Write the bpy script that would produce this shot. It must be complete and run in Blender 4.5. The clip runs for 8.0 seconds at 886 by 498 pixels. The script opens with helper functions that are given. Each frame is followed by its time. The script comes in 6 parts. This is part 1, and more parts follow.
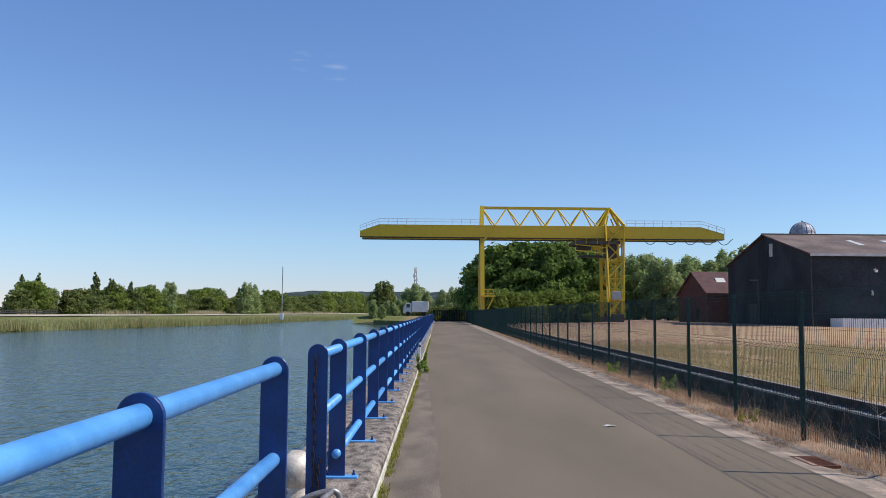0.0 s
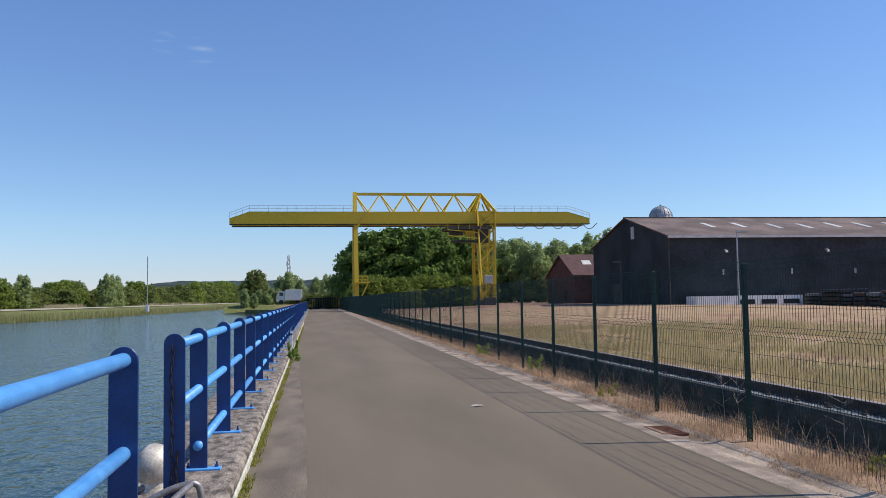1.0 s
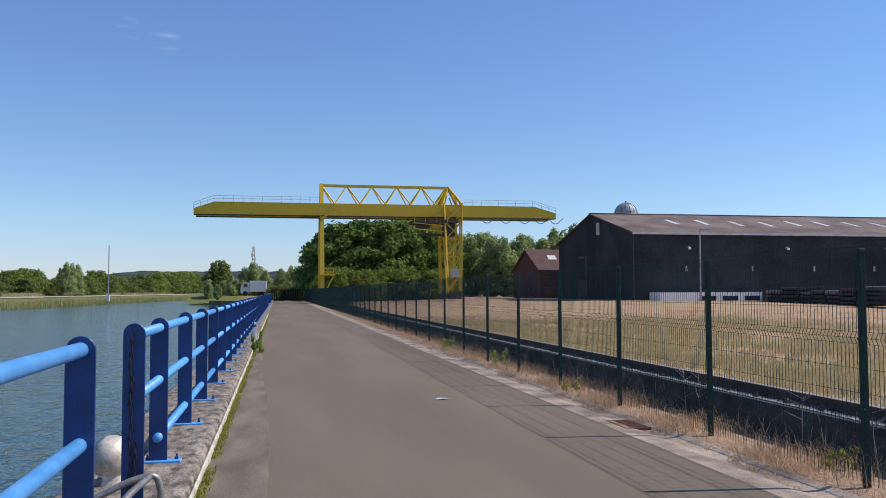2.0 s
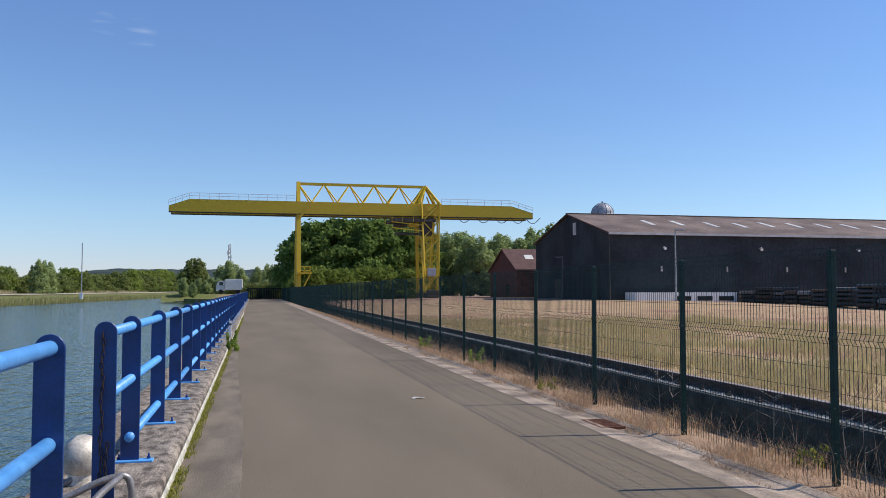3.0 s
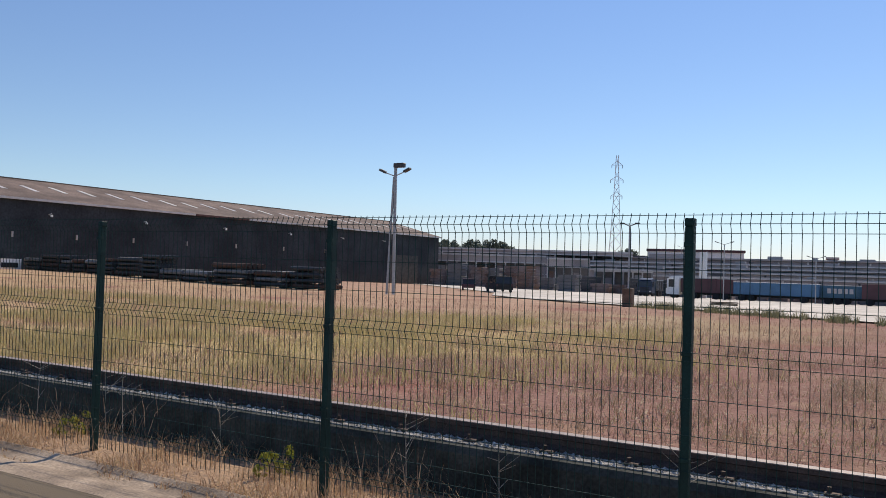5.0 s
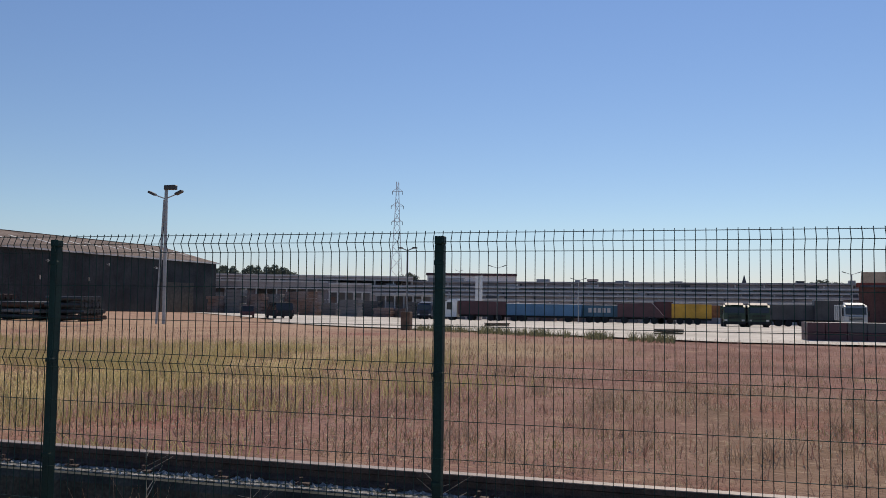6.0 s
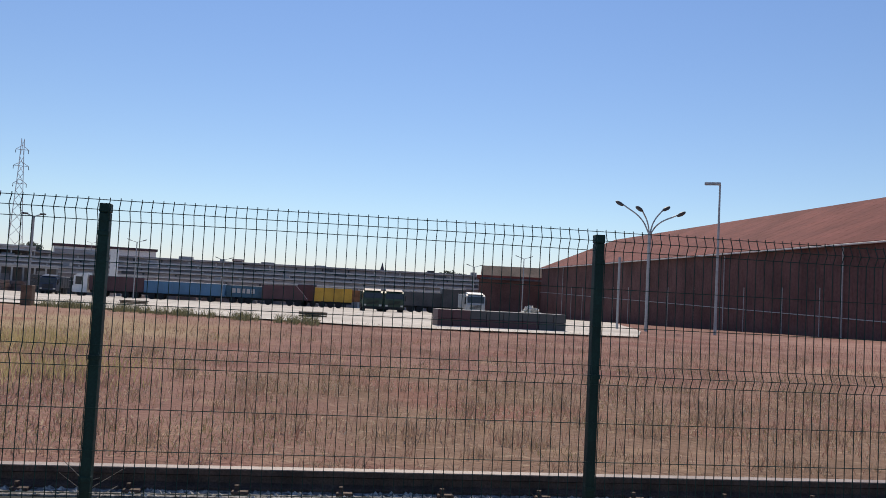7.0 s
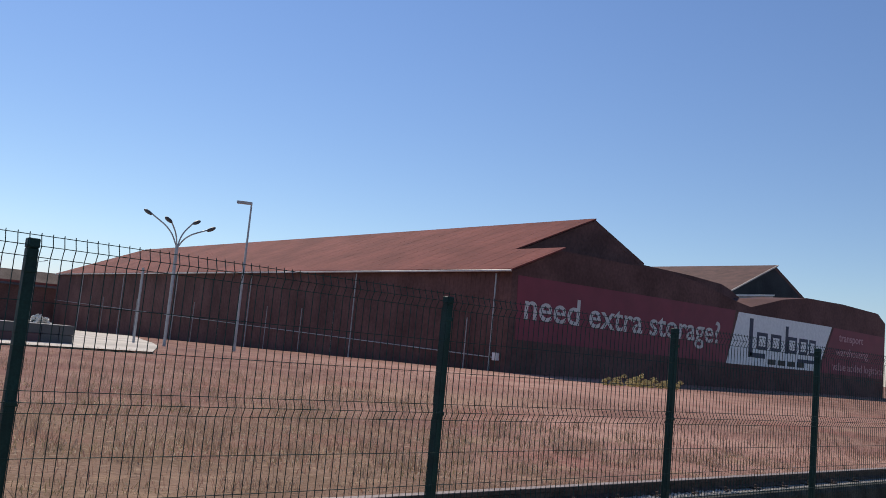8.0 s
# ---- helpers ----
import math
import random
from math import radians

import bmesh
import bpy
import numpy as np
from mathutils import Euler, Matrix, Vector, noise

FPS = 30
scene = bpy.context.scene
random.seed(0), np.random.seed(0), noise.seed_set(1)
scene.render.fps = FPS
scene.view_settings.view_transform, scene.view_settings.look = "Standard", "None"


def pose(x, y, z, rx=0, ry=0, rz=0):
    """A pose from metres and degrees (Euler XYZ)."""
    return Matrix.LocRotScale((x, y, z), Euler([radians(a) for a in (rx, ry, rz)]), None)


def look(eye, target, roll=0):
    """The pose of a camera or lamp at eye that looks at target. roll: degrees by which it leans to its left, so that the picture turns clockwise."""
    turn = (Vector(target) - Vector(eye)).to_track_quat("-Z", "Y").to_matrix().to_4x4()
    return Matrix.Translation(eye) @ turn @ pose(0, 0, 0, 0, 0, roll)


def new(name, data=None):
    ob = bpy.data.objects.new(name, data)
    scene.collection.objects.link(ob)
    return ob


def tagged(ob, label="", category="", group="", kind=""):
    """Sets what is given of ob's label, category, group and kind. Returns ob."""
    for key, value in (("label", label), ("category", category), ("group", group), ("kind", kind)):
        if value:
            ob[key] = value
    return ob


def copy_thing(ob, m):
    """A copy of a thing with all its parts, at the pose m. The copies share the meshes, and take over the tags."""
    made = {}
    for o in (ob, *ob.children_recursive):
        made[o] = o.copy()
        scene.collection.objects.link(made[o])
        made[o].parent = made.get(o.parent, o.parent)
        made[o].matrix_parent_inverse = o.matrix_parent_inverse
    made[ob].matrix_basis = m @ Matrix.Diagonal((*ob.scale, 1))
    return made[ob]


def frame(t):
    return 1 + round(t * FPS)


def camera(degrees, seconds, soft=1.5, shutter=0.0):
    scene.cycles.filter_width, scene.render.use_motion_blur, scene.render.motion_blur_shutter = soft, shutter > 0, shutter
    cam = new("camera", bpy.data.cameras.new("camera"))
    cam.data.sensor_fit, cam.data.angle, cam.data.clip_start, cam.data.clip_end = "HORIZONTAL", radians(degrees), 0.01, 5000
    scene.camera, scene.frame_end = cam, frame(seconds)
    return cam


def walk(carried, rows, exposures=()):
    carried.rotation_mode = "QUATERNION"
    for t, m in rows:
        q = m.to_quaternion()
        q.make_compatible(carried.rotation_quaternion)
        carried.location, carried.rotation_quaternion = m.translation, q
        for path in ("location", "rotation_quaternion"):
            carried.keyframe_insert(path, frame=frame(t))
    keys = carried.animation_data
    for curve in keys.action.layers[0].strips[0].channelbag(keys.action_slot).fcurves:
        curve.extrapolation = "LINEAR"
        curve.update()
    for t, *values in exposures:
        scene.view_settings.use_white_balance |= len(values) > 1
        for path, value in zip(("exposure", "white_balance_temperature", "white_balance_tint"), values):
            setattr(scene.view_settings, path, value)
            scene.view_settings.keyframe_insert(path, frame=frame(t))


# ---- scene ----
cam = camera(56.2, 8.0, 0.9)
PATH = [
    (0, (-0.298, -0.030, 1.623), (-0.288, 1.964, 1.775), 0.5),
    (0.2, (-0.277, -0.020, 1.615), (-0.144, 1.970, 1.769), 0.2),
    (0.5, (-0.231, -0.048, 1.611), (0.019, 1.931, 1.755), -0.4),
    (1, (-0.203, -0.053, 1.605), (0.108, 1.920, 1.723), -0.9),
    (1.5, (-0.202, -0.027, 1.600), (0.152, 1.939, 1.705), -0.6),
    (3, (-0.185, -0.010, 1.598), (0.259, 1.938, 1.697), 0.0),
    (3.5, (-0.171, -0.029, 1.593), (0.344, 1.901, 1.696), -0.1),
    (3.8, (-0.150, -0.055, 1.587), (0.526, 1.825, 1.686), 0.0),
    (4, (-0.138, -0.066, 1.613), (0.724, 1.736, 1.699), 0.1),
    (4.2, (-0.057, -0.065, 1.615), (0.971, 1.649, 1.695), 0.4),
    (5.3, (-0.080, -0.172, 1.610), (1.751, 0.631, 1.670), 2.0),
    (5.5, (-0.027, -0.197, 1.598), (1.834, 0.533, 1.678), 1.9),
    (6, (0.219, -0.203, 1.593), (2.138, 0.347, 1.714), 0.7),
    (6.1, (0.212, -0.193, 1.594), (2.140, 0.323, 1.715), 0.7),
    (6.5, (0.298, -0.077, 1.569), (2.281, 0.173, 1.657), -0.1),
    (6.8, (0.312, -0.028, 1.576), (2.310, -0.032, 1.655), 1.1),
    (7, (0.310, -0.015, 1.589), (2.288, -0.297, 1.693), 3.0),
    (7.2, (0.308, -0.039, 1.609), (2.235, -0.560, 1.730), 4.7),
    (7.5, (0.396, -0.199, 1.631), (2.198, -1.042, 1.830), 5.4),
    (7.7, (0.394, -0.345, 1.623), (2.080, -1.398, 1.846), 5.4),
    (8, (0.435, -0.493, 1.641), (1.971, -1.755, 1.863), 5.4),
]
walk(cam, [(t, look(eye, target, roll)) for t, eye, target, roll in PATH], [(0.0, 0.06, 6400, 10), (3.6, 0.08, 6500, 10), (4.2, 0.17, 6750, 11), (5.3, -0.19, 7350, 11), (6.0, -0.40, 7350, 11), (6.6, -0.32, 7300, 11), (7.2, -0.19, 7300, 11), (7.6, -0.19, 7250, 11), (8.0, -0.18, 7200, 11)])

# ---- light ----
SUN_AZ, SUN_EL = 94.0, 46.0
world = bpy.data.worlds.new("world")
scene.world = world
world.use_nodes = True
wn = world.node_tree.nodes
sky = wn.new("ShaderNodeTexSky")
sky.sky_type = "NISHITA"
sky.sun_disc = False
sky.sun_elevation, sky.sun_rotation = radians(SUN_EL), radians(SUN_AZ)
sky.altitude, sky.air_density, sky.dust_density, sky.ozone_density = 0, 1.0, 0.03, 1.4
wn["Background"].inputs["Strength"].default_value = 0.106
tint = wn.new("ShaderNodeMix")
tint.data_type, tint.blend_type = "RGBA", "MULTIPLY"
tint.inputs["Factor"].default_value = 1.0
world.node_tree.links.new(sky.outputs[0], tint.inputs["A"])
# the dry haze towards the horizon is bluer than the upper sky's warm rim
rim_coord, rim_sep, rim = wn.new("ShaderNodeTexCoord"), wn.new("ShaderNodeSeparateXYZ"), wn.new("ShaderNodeValToRGB")
world.node_tree.links.new(rim_coord.outputs["Generated"], rim_sep.inputs[0])
world.node_tree.links.new(rim_sep.outputs["Z"], rim.inputs["Fac"])
rim.color_ramp.interpolation = "EASE"
rim.color_ramp.elements[0].position, rim.color_ramp.elements[1].position = 0.0, 0.10
rim.color_ramp.elements[0].color, rim.color_ramp.elements[1].color = (0.735, 0.82, 1.205, 1), (0.80, 0.96, 1.22, 1)
rim.color_ramp.elements.new(0.45).color = (0.83, 1.025, 1.36, 1)
world.node_tree.links.new(rim.outputs["Color"], tint.inputs["B"])
# two thin wisps of cloud
wl = world.node_tree.links
coord = wn.new("ShaderNodeTexCoord")
cloud = wn.new("ShaderNodeMix")
cloud.data_type = "RGBA"
cloud.inputs["B"].default_value = (7.2, 7.6, 8.2, 1)
fac = None
for way, size in (((-0.1252, 0.9518, 0.28), 0.00020), ((-0.161, 0.9444, 0.2868), 0.00012)):
    dot = wn.new("ShaderNodeVectorMath")
    dot.operation = "DOT_PRODUCT"
    dot.inputs[1].default_value = Vector(way).normalized()
    wl.new(coord.outputs["Generated"], dot.inputs[0])
    near = wn.new("ShaderNodeMapRange")
    near.inputs["From Min"].default_value, near.inputs["From Max"].default_value = 1 - size, 1.0
    wl.new(dot.outputs["Value"], near.inputs["Value"])
    if fac is None:
        fac = near.outputs["Result"]
    else:
        both = wn.new("ShaderNodeMath")
        both.operation = "ADD"
        wl.new(fac, both.inputs[0])
        wl.new(near.outputs["Result"], both.inputs[1])
        fac = both.outputs[0]
stretch_ = wn.new("ShaderNodeVectorMath")
stretch_.operation = "MULTIPLY"
stretch_.inputs[1].default_value = (16, 16, 190)
wl.new(coord.outputs["Generated"], stretch_.inputs[0])
fluff = wn.new("ShaderNodeTexNoise")
fluff.inputs["Scale"].default_value, fluff.inputs["Detail"].default_value = 1.0, 6
wl.new(stretch_.outputs[0], fluff.inputs["Vector"])
thin = wn.new("ShaderNodeMapRange")
thin.inputs["From Min"].default_value, thin.inputs["From Max"].default_value, thin.inputs["To Max"].default_value = 0.48, 0.84, 0.34
wl.new(fluff.outputs["Fac"], thin.inputs["Value"])
wisp = wn.new("ShaderNodeMath")
wisp.operation = "MULTIPLY"
wl.new(fac, wisp.inputs[0])
wl.new(thin.outputs["Result"], wisp.inputs[1])
wl.new(wisp.outputs[0], cloud.inputs["Factor"])
wl.new(tint.outputs["Result"], cloud.inputs["A"])
wl.new(cloud.outputs["Result"], wn["Background"].inputs["Color"])
sun = new("sun", bpy.data.lights.new("sun", "SUN"))
sun.data.energy, sun.data.angle, sun.data.color = 4.3, radians(0.53), (1.0, 0.93, 0.82)
sa, se = radians(SUN_AZ), radians(SUN_EL)
sun.matrix_world = look((60 * math.sin(sa) * math.cos(se), 60 * math.cos(sa) * math.cos(se), 60 * math.sin(se)), (0, 0, 0))


# ---- materials ----
def mat(name, base, rough=0.6, metal=0.0, var=0.15, scale=4.0, fine=60.0, bump=0.15, dist=0.01, second=None, amount=0.5, vary=0.0, per="object", spec=0.5, stretch=(1, 1, 1)):
    """A surface with broad stains, fine grain and relief; second: a colour that shows in patches; vary: spread of brightness from piece to piece."""
    m = bpy.data.materials.new(name)
    m.use_nodes = True
    n, l = m.node_tree.nodes, m.node_tree.links
    b = n["Principled BSDF"]
    b.inputs["Roughness"].default_value, b.inputs["Metallic"].default_value = rough, metal
    b.inputs["Specular IOR Level"].default_value = spec
    geo = n.new("ShaderNodeNewGeometry")
    big, small = n.new("ShaderNodeTexNoise"), n.new("ShaderNodeTexNoise")
    big.inputs["Scale"].default_value, big.inputs["Detail"].default_value = scale, 5
    small.inputs["Scale"].default_value, small.inputs["Detail"].default_value = fine, 4
    longer = n.new("ShaderNodeVectorMath")
    longer.operation = "MULTIPLY"
    longer.inputs[1].default_value = stretch
    l.new(geo.outputs["Position"], longer.inputs[0])
    l.new(longer.outputs[0], big.inputs["Vector"])
    l.new(geo.outputs["Position"], small.inputs["Vector"])
    ramp = n.new("ShaderNodeValToRGB")
    ramp.color_ramp.elements[0].position, ramp.color_ramp.elements[1].position = amount - 0.14, amount + 0.14
    lo = tuple(c * (1 - var) for c in base) + (1,)
    hi = tuple(c * (1 + var) for c in (second or base)) + (1,)
    ramp.color_ramp.elements[0].color, ramp.color_ramp.elements[1].color = lo, hi
    l.new(big.outputs["Fac"], ramp.inputs["Fac"])
    mul = n.new("ShaderNodeMapRange")
    mul.inputs["To Min"].default_value, mul.inputs["To Max"].default_value = 1 - 1.2 * var, 1 + 1.2 * var
    mul.inputs["From Min"].default_value, mul.inputs["From Max"].default_value = 0.3, 0.7
    l.new(small.outputs["Fac"], mul.inputs["Value"])
    mix = n.new("ShaderNodeVectorMath")
    mix.operation = "SCALE"
    l.new(ramp.outputs["Color"], mix.inputs[0])
    l.new(mul.outputs["Result"], mix.inputs["Scale"])
    out = mix.outputs["Vector"]
    if vary:
        rnd = n.new("ShaderNodeObjectInfo").outputs["Random"] if per == "object" else geo.outputs["Random Per Island"]
        r2 = n.new("ShaderNodeMapRange")
        r2.inputs["To Min"].default_value, r2.inputs["To Max"].default_value = 1 - vary, 1 + vary
        l.new(rnd, r2.inputs["Value"])
        m2 = n.new("ShaderNodeVectorMath")
        m2.operation = "SCALE"
        l.new(out, m2.inputs[0])
        l.new(r2.outputs["Result"], m2.inputs["Scale"])
        out = m2.outputs["Vector"]
    l.new(out, b.inputs["Base Color"])
    if bump:
        bp = n.new("ShaderNodeBump")
        bp.inputs["Strength"].default_value, bp.inputs["Distance"].default_value = bump, dist
        l.new(small.outputs["Fac"], bp.inputs["Height"])
        l.new(bp.outputs["Normal"], b.inputs["Normal"])
    return m


def leaf_mat(name, a, b_):
    """Foliage: two greens from leaf to leaf, some light let through."""
    m = bpy.data.materials.new(name)
    m.use_nodes = True
    n, l = m.node_tree.nodes, m.node_tree.links
    n.remove(n["Principled BSDF"])
    geo, mix = n.new("ShaderNodeNewGeometry"), n.new("ShaderNodeMix")
    mix.data_type = "RGBA"
    mix.inputs["A"].default_value, mix.inputs["B"].default_value = (*a, 1), (*b_, 1)
    l.new(geo.outputs["Random Per Island"], mix.inputs["Factor"])
    d, t, s = n.new("ShaderNodeBsdfDiffuse"), n.new("ShaderNodeBsdfTranslucent"), n.new("ShaderNodeMixShader")
    l.new(mix.outputs["Result"], d.inputs["Color"])
    l.new(mix.outputs["Result"], t.inputs["Color"])
    s.inputs["Fac"].default_value = 0.45
    l.new(d.outputs[0], s.inputs[1])
    l.new(t.outputs[0], s.inputs[2])
    l.new(s.outputs[0], n["Material Output"].inputs["Surface"])
    return m


ASPHALT = mat("asphalt", (0.176, 0.141, 0.101), 0.95, spec=0.2, var=0.075, scale=0.7, fine=120, bump=0.75, dist=0.006, second=(0.190, 0.151, 0.109), stretch=(1, 0.2, 1))
SEAL = mat("patched_asphalt", (0.150, 0.118, 0.085), 0.92, var=0.16, scale=2.6, fine=70, bump=0.8, dist=0.008, second=(0.190, 0.150, 0.108), stretch=(1, 0.35, 1))
GUTTER = mat("gutter_concrete", (0.235, 0.178, 0.132), 0.92, var=0.28, scale=1.6, fine=50, bump=0.4, dist=0.006, second=(0.355, 0.275, 0.205), vary=0.08)
COPING = mat("coping_concrete", (0.13, 0.103, 0.083), 0.95, var=0.34, scale=11, fine=46, bump=1.0, dist=0.018, second=(0.25, 0.208, 0.168), vary=0.06, stretch=(1, 0.5, 1))
LITEDGE = mat("lit_edge_concrete", (0.50, 0.47, 0.39), 0.9, var=0.25, scale=5, fine=50, bump=0.5)
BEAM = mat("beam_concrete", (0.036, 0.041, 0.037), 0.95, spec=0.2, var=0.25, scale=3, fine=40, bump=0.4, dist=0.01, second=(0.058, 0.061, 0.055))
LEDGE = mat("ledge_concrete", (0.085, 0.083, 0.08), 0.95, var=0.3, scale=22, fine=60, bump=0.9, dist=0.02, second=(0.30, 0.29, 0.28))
STONE = mat("ballast_stone", (0.30, 0.295, 0.285), 0.95, var=0.3, scale=12, vary=0.4, per="island")
RAILSTEEL = mat("rail_steel", (0.09, 0.06, 0.05), 0.75, 0.3, var=0.3, scale=8, fine=80)
RAILTOP = mat("rail_worn", (0.30, 0.24, 0.215), 0.6, 0.1, var=0.12, scale=6, fine=90, bump=0.05)
# one railing blue, coloured darker for shaded posts and paler for sunlit rails
BLUE_SHADED = mat("blue_paint_shaded", (0.005, 0.036, 0.15), 0.38, var=0.12, scale=5, fine=70, bump=0.12, dist=0.004, second=(0.006, 0.044, 0.175), vary=0.06)
BLUE_SUNLIT = mat("blue_paint_sunlit", (0.09, 0.345, 0.78), 0.44, var=0.06, scale=7, fine=55, bump=0.15, dist=0.004, second=(0.125, 0.40, 0.82), vary=0.05)
GREEN = mat("green_fence_paint", (0.006, 0.034, 0.028), 0.6, var=0.2, scale=8, fine=90, bump=0.1, dist=0.002, spec=0.3)
YELLOW = mat("crane_yellow", (0.62, 0.42, 0.012), 0.45, var=0.05, scale=0.5, fine=3, bump=0.05, second=(0.56, 0.37, 0.015))
CRANEGREY = mat("crane_machinery", (0.065, 0.058, 0.05), 0.7, 0.2, var=0.3, scale=2)
DOMESHEET = mat("dome_sheet", (0.34, 0.345, 0.37), 0.6, 0.2, var=0.2, scale=1)
SILO = mat("silo_sheet", (0.48, 0.42, 0.38), 0.7, 0.1, var=0.15, scale=1)
GALV = mat("galvanised_steel", (0.36, 0.375, 0.39), 0.55, 0.4, var=0.1, scale=4)
WHITEP = mat("white_paint", (0.75, 0.75, 0.74), 0.55, var=0.06, scale=3)
BLACKCLAD = mat("dark_cladding", (0.030, 0.034, 0.039), 0.85, spec=0.3, var=0.2, scale=0.25, fine=5, bump=0.2, dist=0.02, second=(0.037, 0.042, 0.047))
DARKROOF = mat("fibre_cement_roof", (0.125, 0.088, 0.073), 0.9, var=0.2, scale=0.3, fine=4, bump=0.3, dist=0.03, second=(0.16, 0.115, 0.095), vary=0.08)
REDCLAD = mat("red_cladding", (0.116, 0.060, 0.055), 0.85, spec=0.2, var=0.14, scale=0.3, fine=4, bump=0.15, second=(0.137, 0.071, 0.065), vary=0.04)
TOWPATH = mat("towpath_gravel", (0.40, 0.35, 0.26), 0.95, var=0.2, scale=0.3, fine=3, second=(0.48, 0.42, 0.32))
REDROOF = mat("red_roof", (0.176, 0.053, 0.047), 0.9, spec=0.2, var=0.12, scale=0.2, fine=3, bump=0.2, second=(0.198, 0.062, 0.054))
BANNER = mat("maroon_banner", (0.20, 0.026, 0.046), 0.6, var=0.08, scale=0.6)
BRICKRED = mat("red_brick", (0.11, 0.04, 0.03), 0.9, var=0.2, scale=1, fine=8)
TILEROOF = mat("tile_roof", (0.10, 0.048, 0.042), 0.85, var=0.2, scale=1, fine=8)
SKYLIGHT = mat("skylight_sheet", (0.62, 0.60, 0.55), 0.5, var=0.1, scale=1)
GUTTERW = mat("pale_gutter", (0.55, 0.52, 0.50), 0.5, var=0.12, scale=1)
YARD = mat("yard_concrete", (0.52, 0.47, 0.41), 0.92, var=0.12, scale=0.15, fine=2.5, second=(0.58, 0.53, 0.47))
CHAINIRON = mat("chain_iron", (0.032, 0.017, 0.012), 0.85, 0.2, var=0.3, scale=30, fine=120)
RUST = mat("rusty_iron", (0.15, 0.06, 0.034), 0.9, 0.2, var=0.3, scale=20, fine=120)
STEELBALL = mat("bollard_cap", (0.50, 0.44, 0.36), 0.6, 0.25, var=0.16, scale=7, fine=60, second=(0.62, 0.56, 0.48))
TUBE = mat("ladder_tube", (0.30, 0.28, 0.27), 0.45, 0.5, var=0.2, scale=8)
PALEBARK = mat("dead_stem", (0.42, 0.37, 0.30), 0.95, var=0.2, scale=20, fine=90)
BARK = mat("bark", (0.10, 0.075, 0.05), 0.95, var=0.3, scale=3, fine=20, bump=0.6, dist=0.03)
TYRE = mat("rubber", (0.02, 0.02, 0.021), 0.85, var=0.2)
GLASS = mat("dark_window", (0.03, 0.035, 0.04), 0.12, var=0.1)
PAPER = mat("pale_litter", (0.72, 0.70, 0.66), 0.7, var=0.05)
LEAF_DARK = leaf_mat("leaf_dark", (0.10, 0.16, 0.04), (0.23, 0.31, 0.085))
LEAF_MID = leaf_mat("leaf_mid", (0.105, 0.14, 0.045), (0.25, 0.285, 0.095))
LEAF_LIGHT = leaf_mat("leaf_light", (0.125, 0.18, 0.04), (0.27, 0.32, 0.075))
LEAF_WILLOW = leaf_mat("leaf_willow", (0.24, 0.30, 0.125), (0.42, 0.49, 0.21))
# distance haze is mixed into these greens as grey
LEAF_HAZED = leaf_mat("leaf_hazed", (0.11, 0.135, 0.115), (0.19, 0.21, 0.17))
WEEDGREEN = leaf_mat("weed_green", (0.20, 0.30, 0.05), (0.42, 0.50, 0.13))
GREENBLADE = leaf_mat("green_blade", (0.36, 0.315, 0.14), (0.58, 0.475, 0.275))
PALEBLADE = leaf_mat("pale_blade", (0.28, 0.19, 0.14), (0.43, 0.33, 0.25))
REED = leaf_mat("reed_blade", (0.22, 0.27, 0.08), (0.54, 0.46, 0.24))
EDGEWEED = leaf_mat("edge_weed", (0.12, 0.13, 0.08), (0.26, 0.25, 0.15))
DEADLEAF = leaf_mat("dead_leaf", (0.44, 0.34, 0.25), (0.62, 0.51, 0.39))
DULLWEED = leaf_mat("dull_weed", (0.16, 0.13, 0.08), (0.30, 0.26, 0.14))
HAY = leaf_mat("hay_blade", (0.46, 0.38, 0.22), (0.66, 0.56, 0.36))
STRAW = leaf_mat("dry_blade", (0.34, 0.20, 0.125), (0.64, 0.48, 0.31))
WEED = leaf_mat("weed_leaf", (0.17, 0.20, 0.035), (0.40, 0.36, 0.09))
FIELDBLADE = leaf_mat("field_blade", (0.28, 0.155, 0.128), (0.41, 0.265, 0.20))


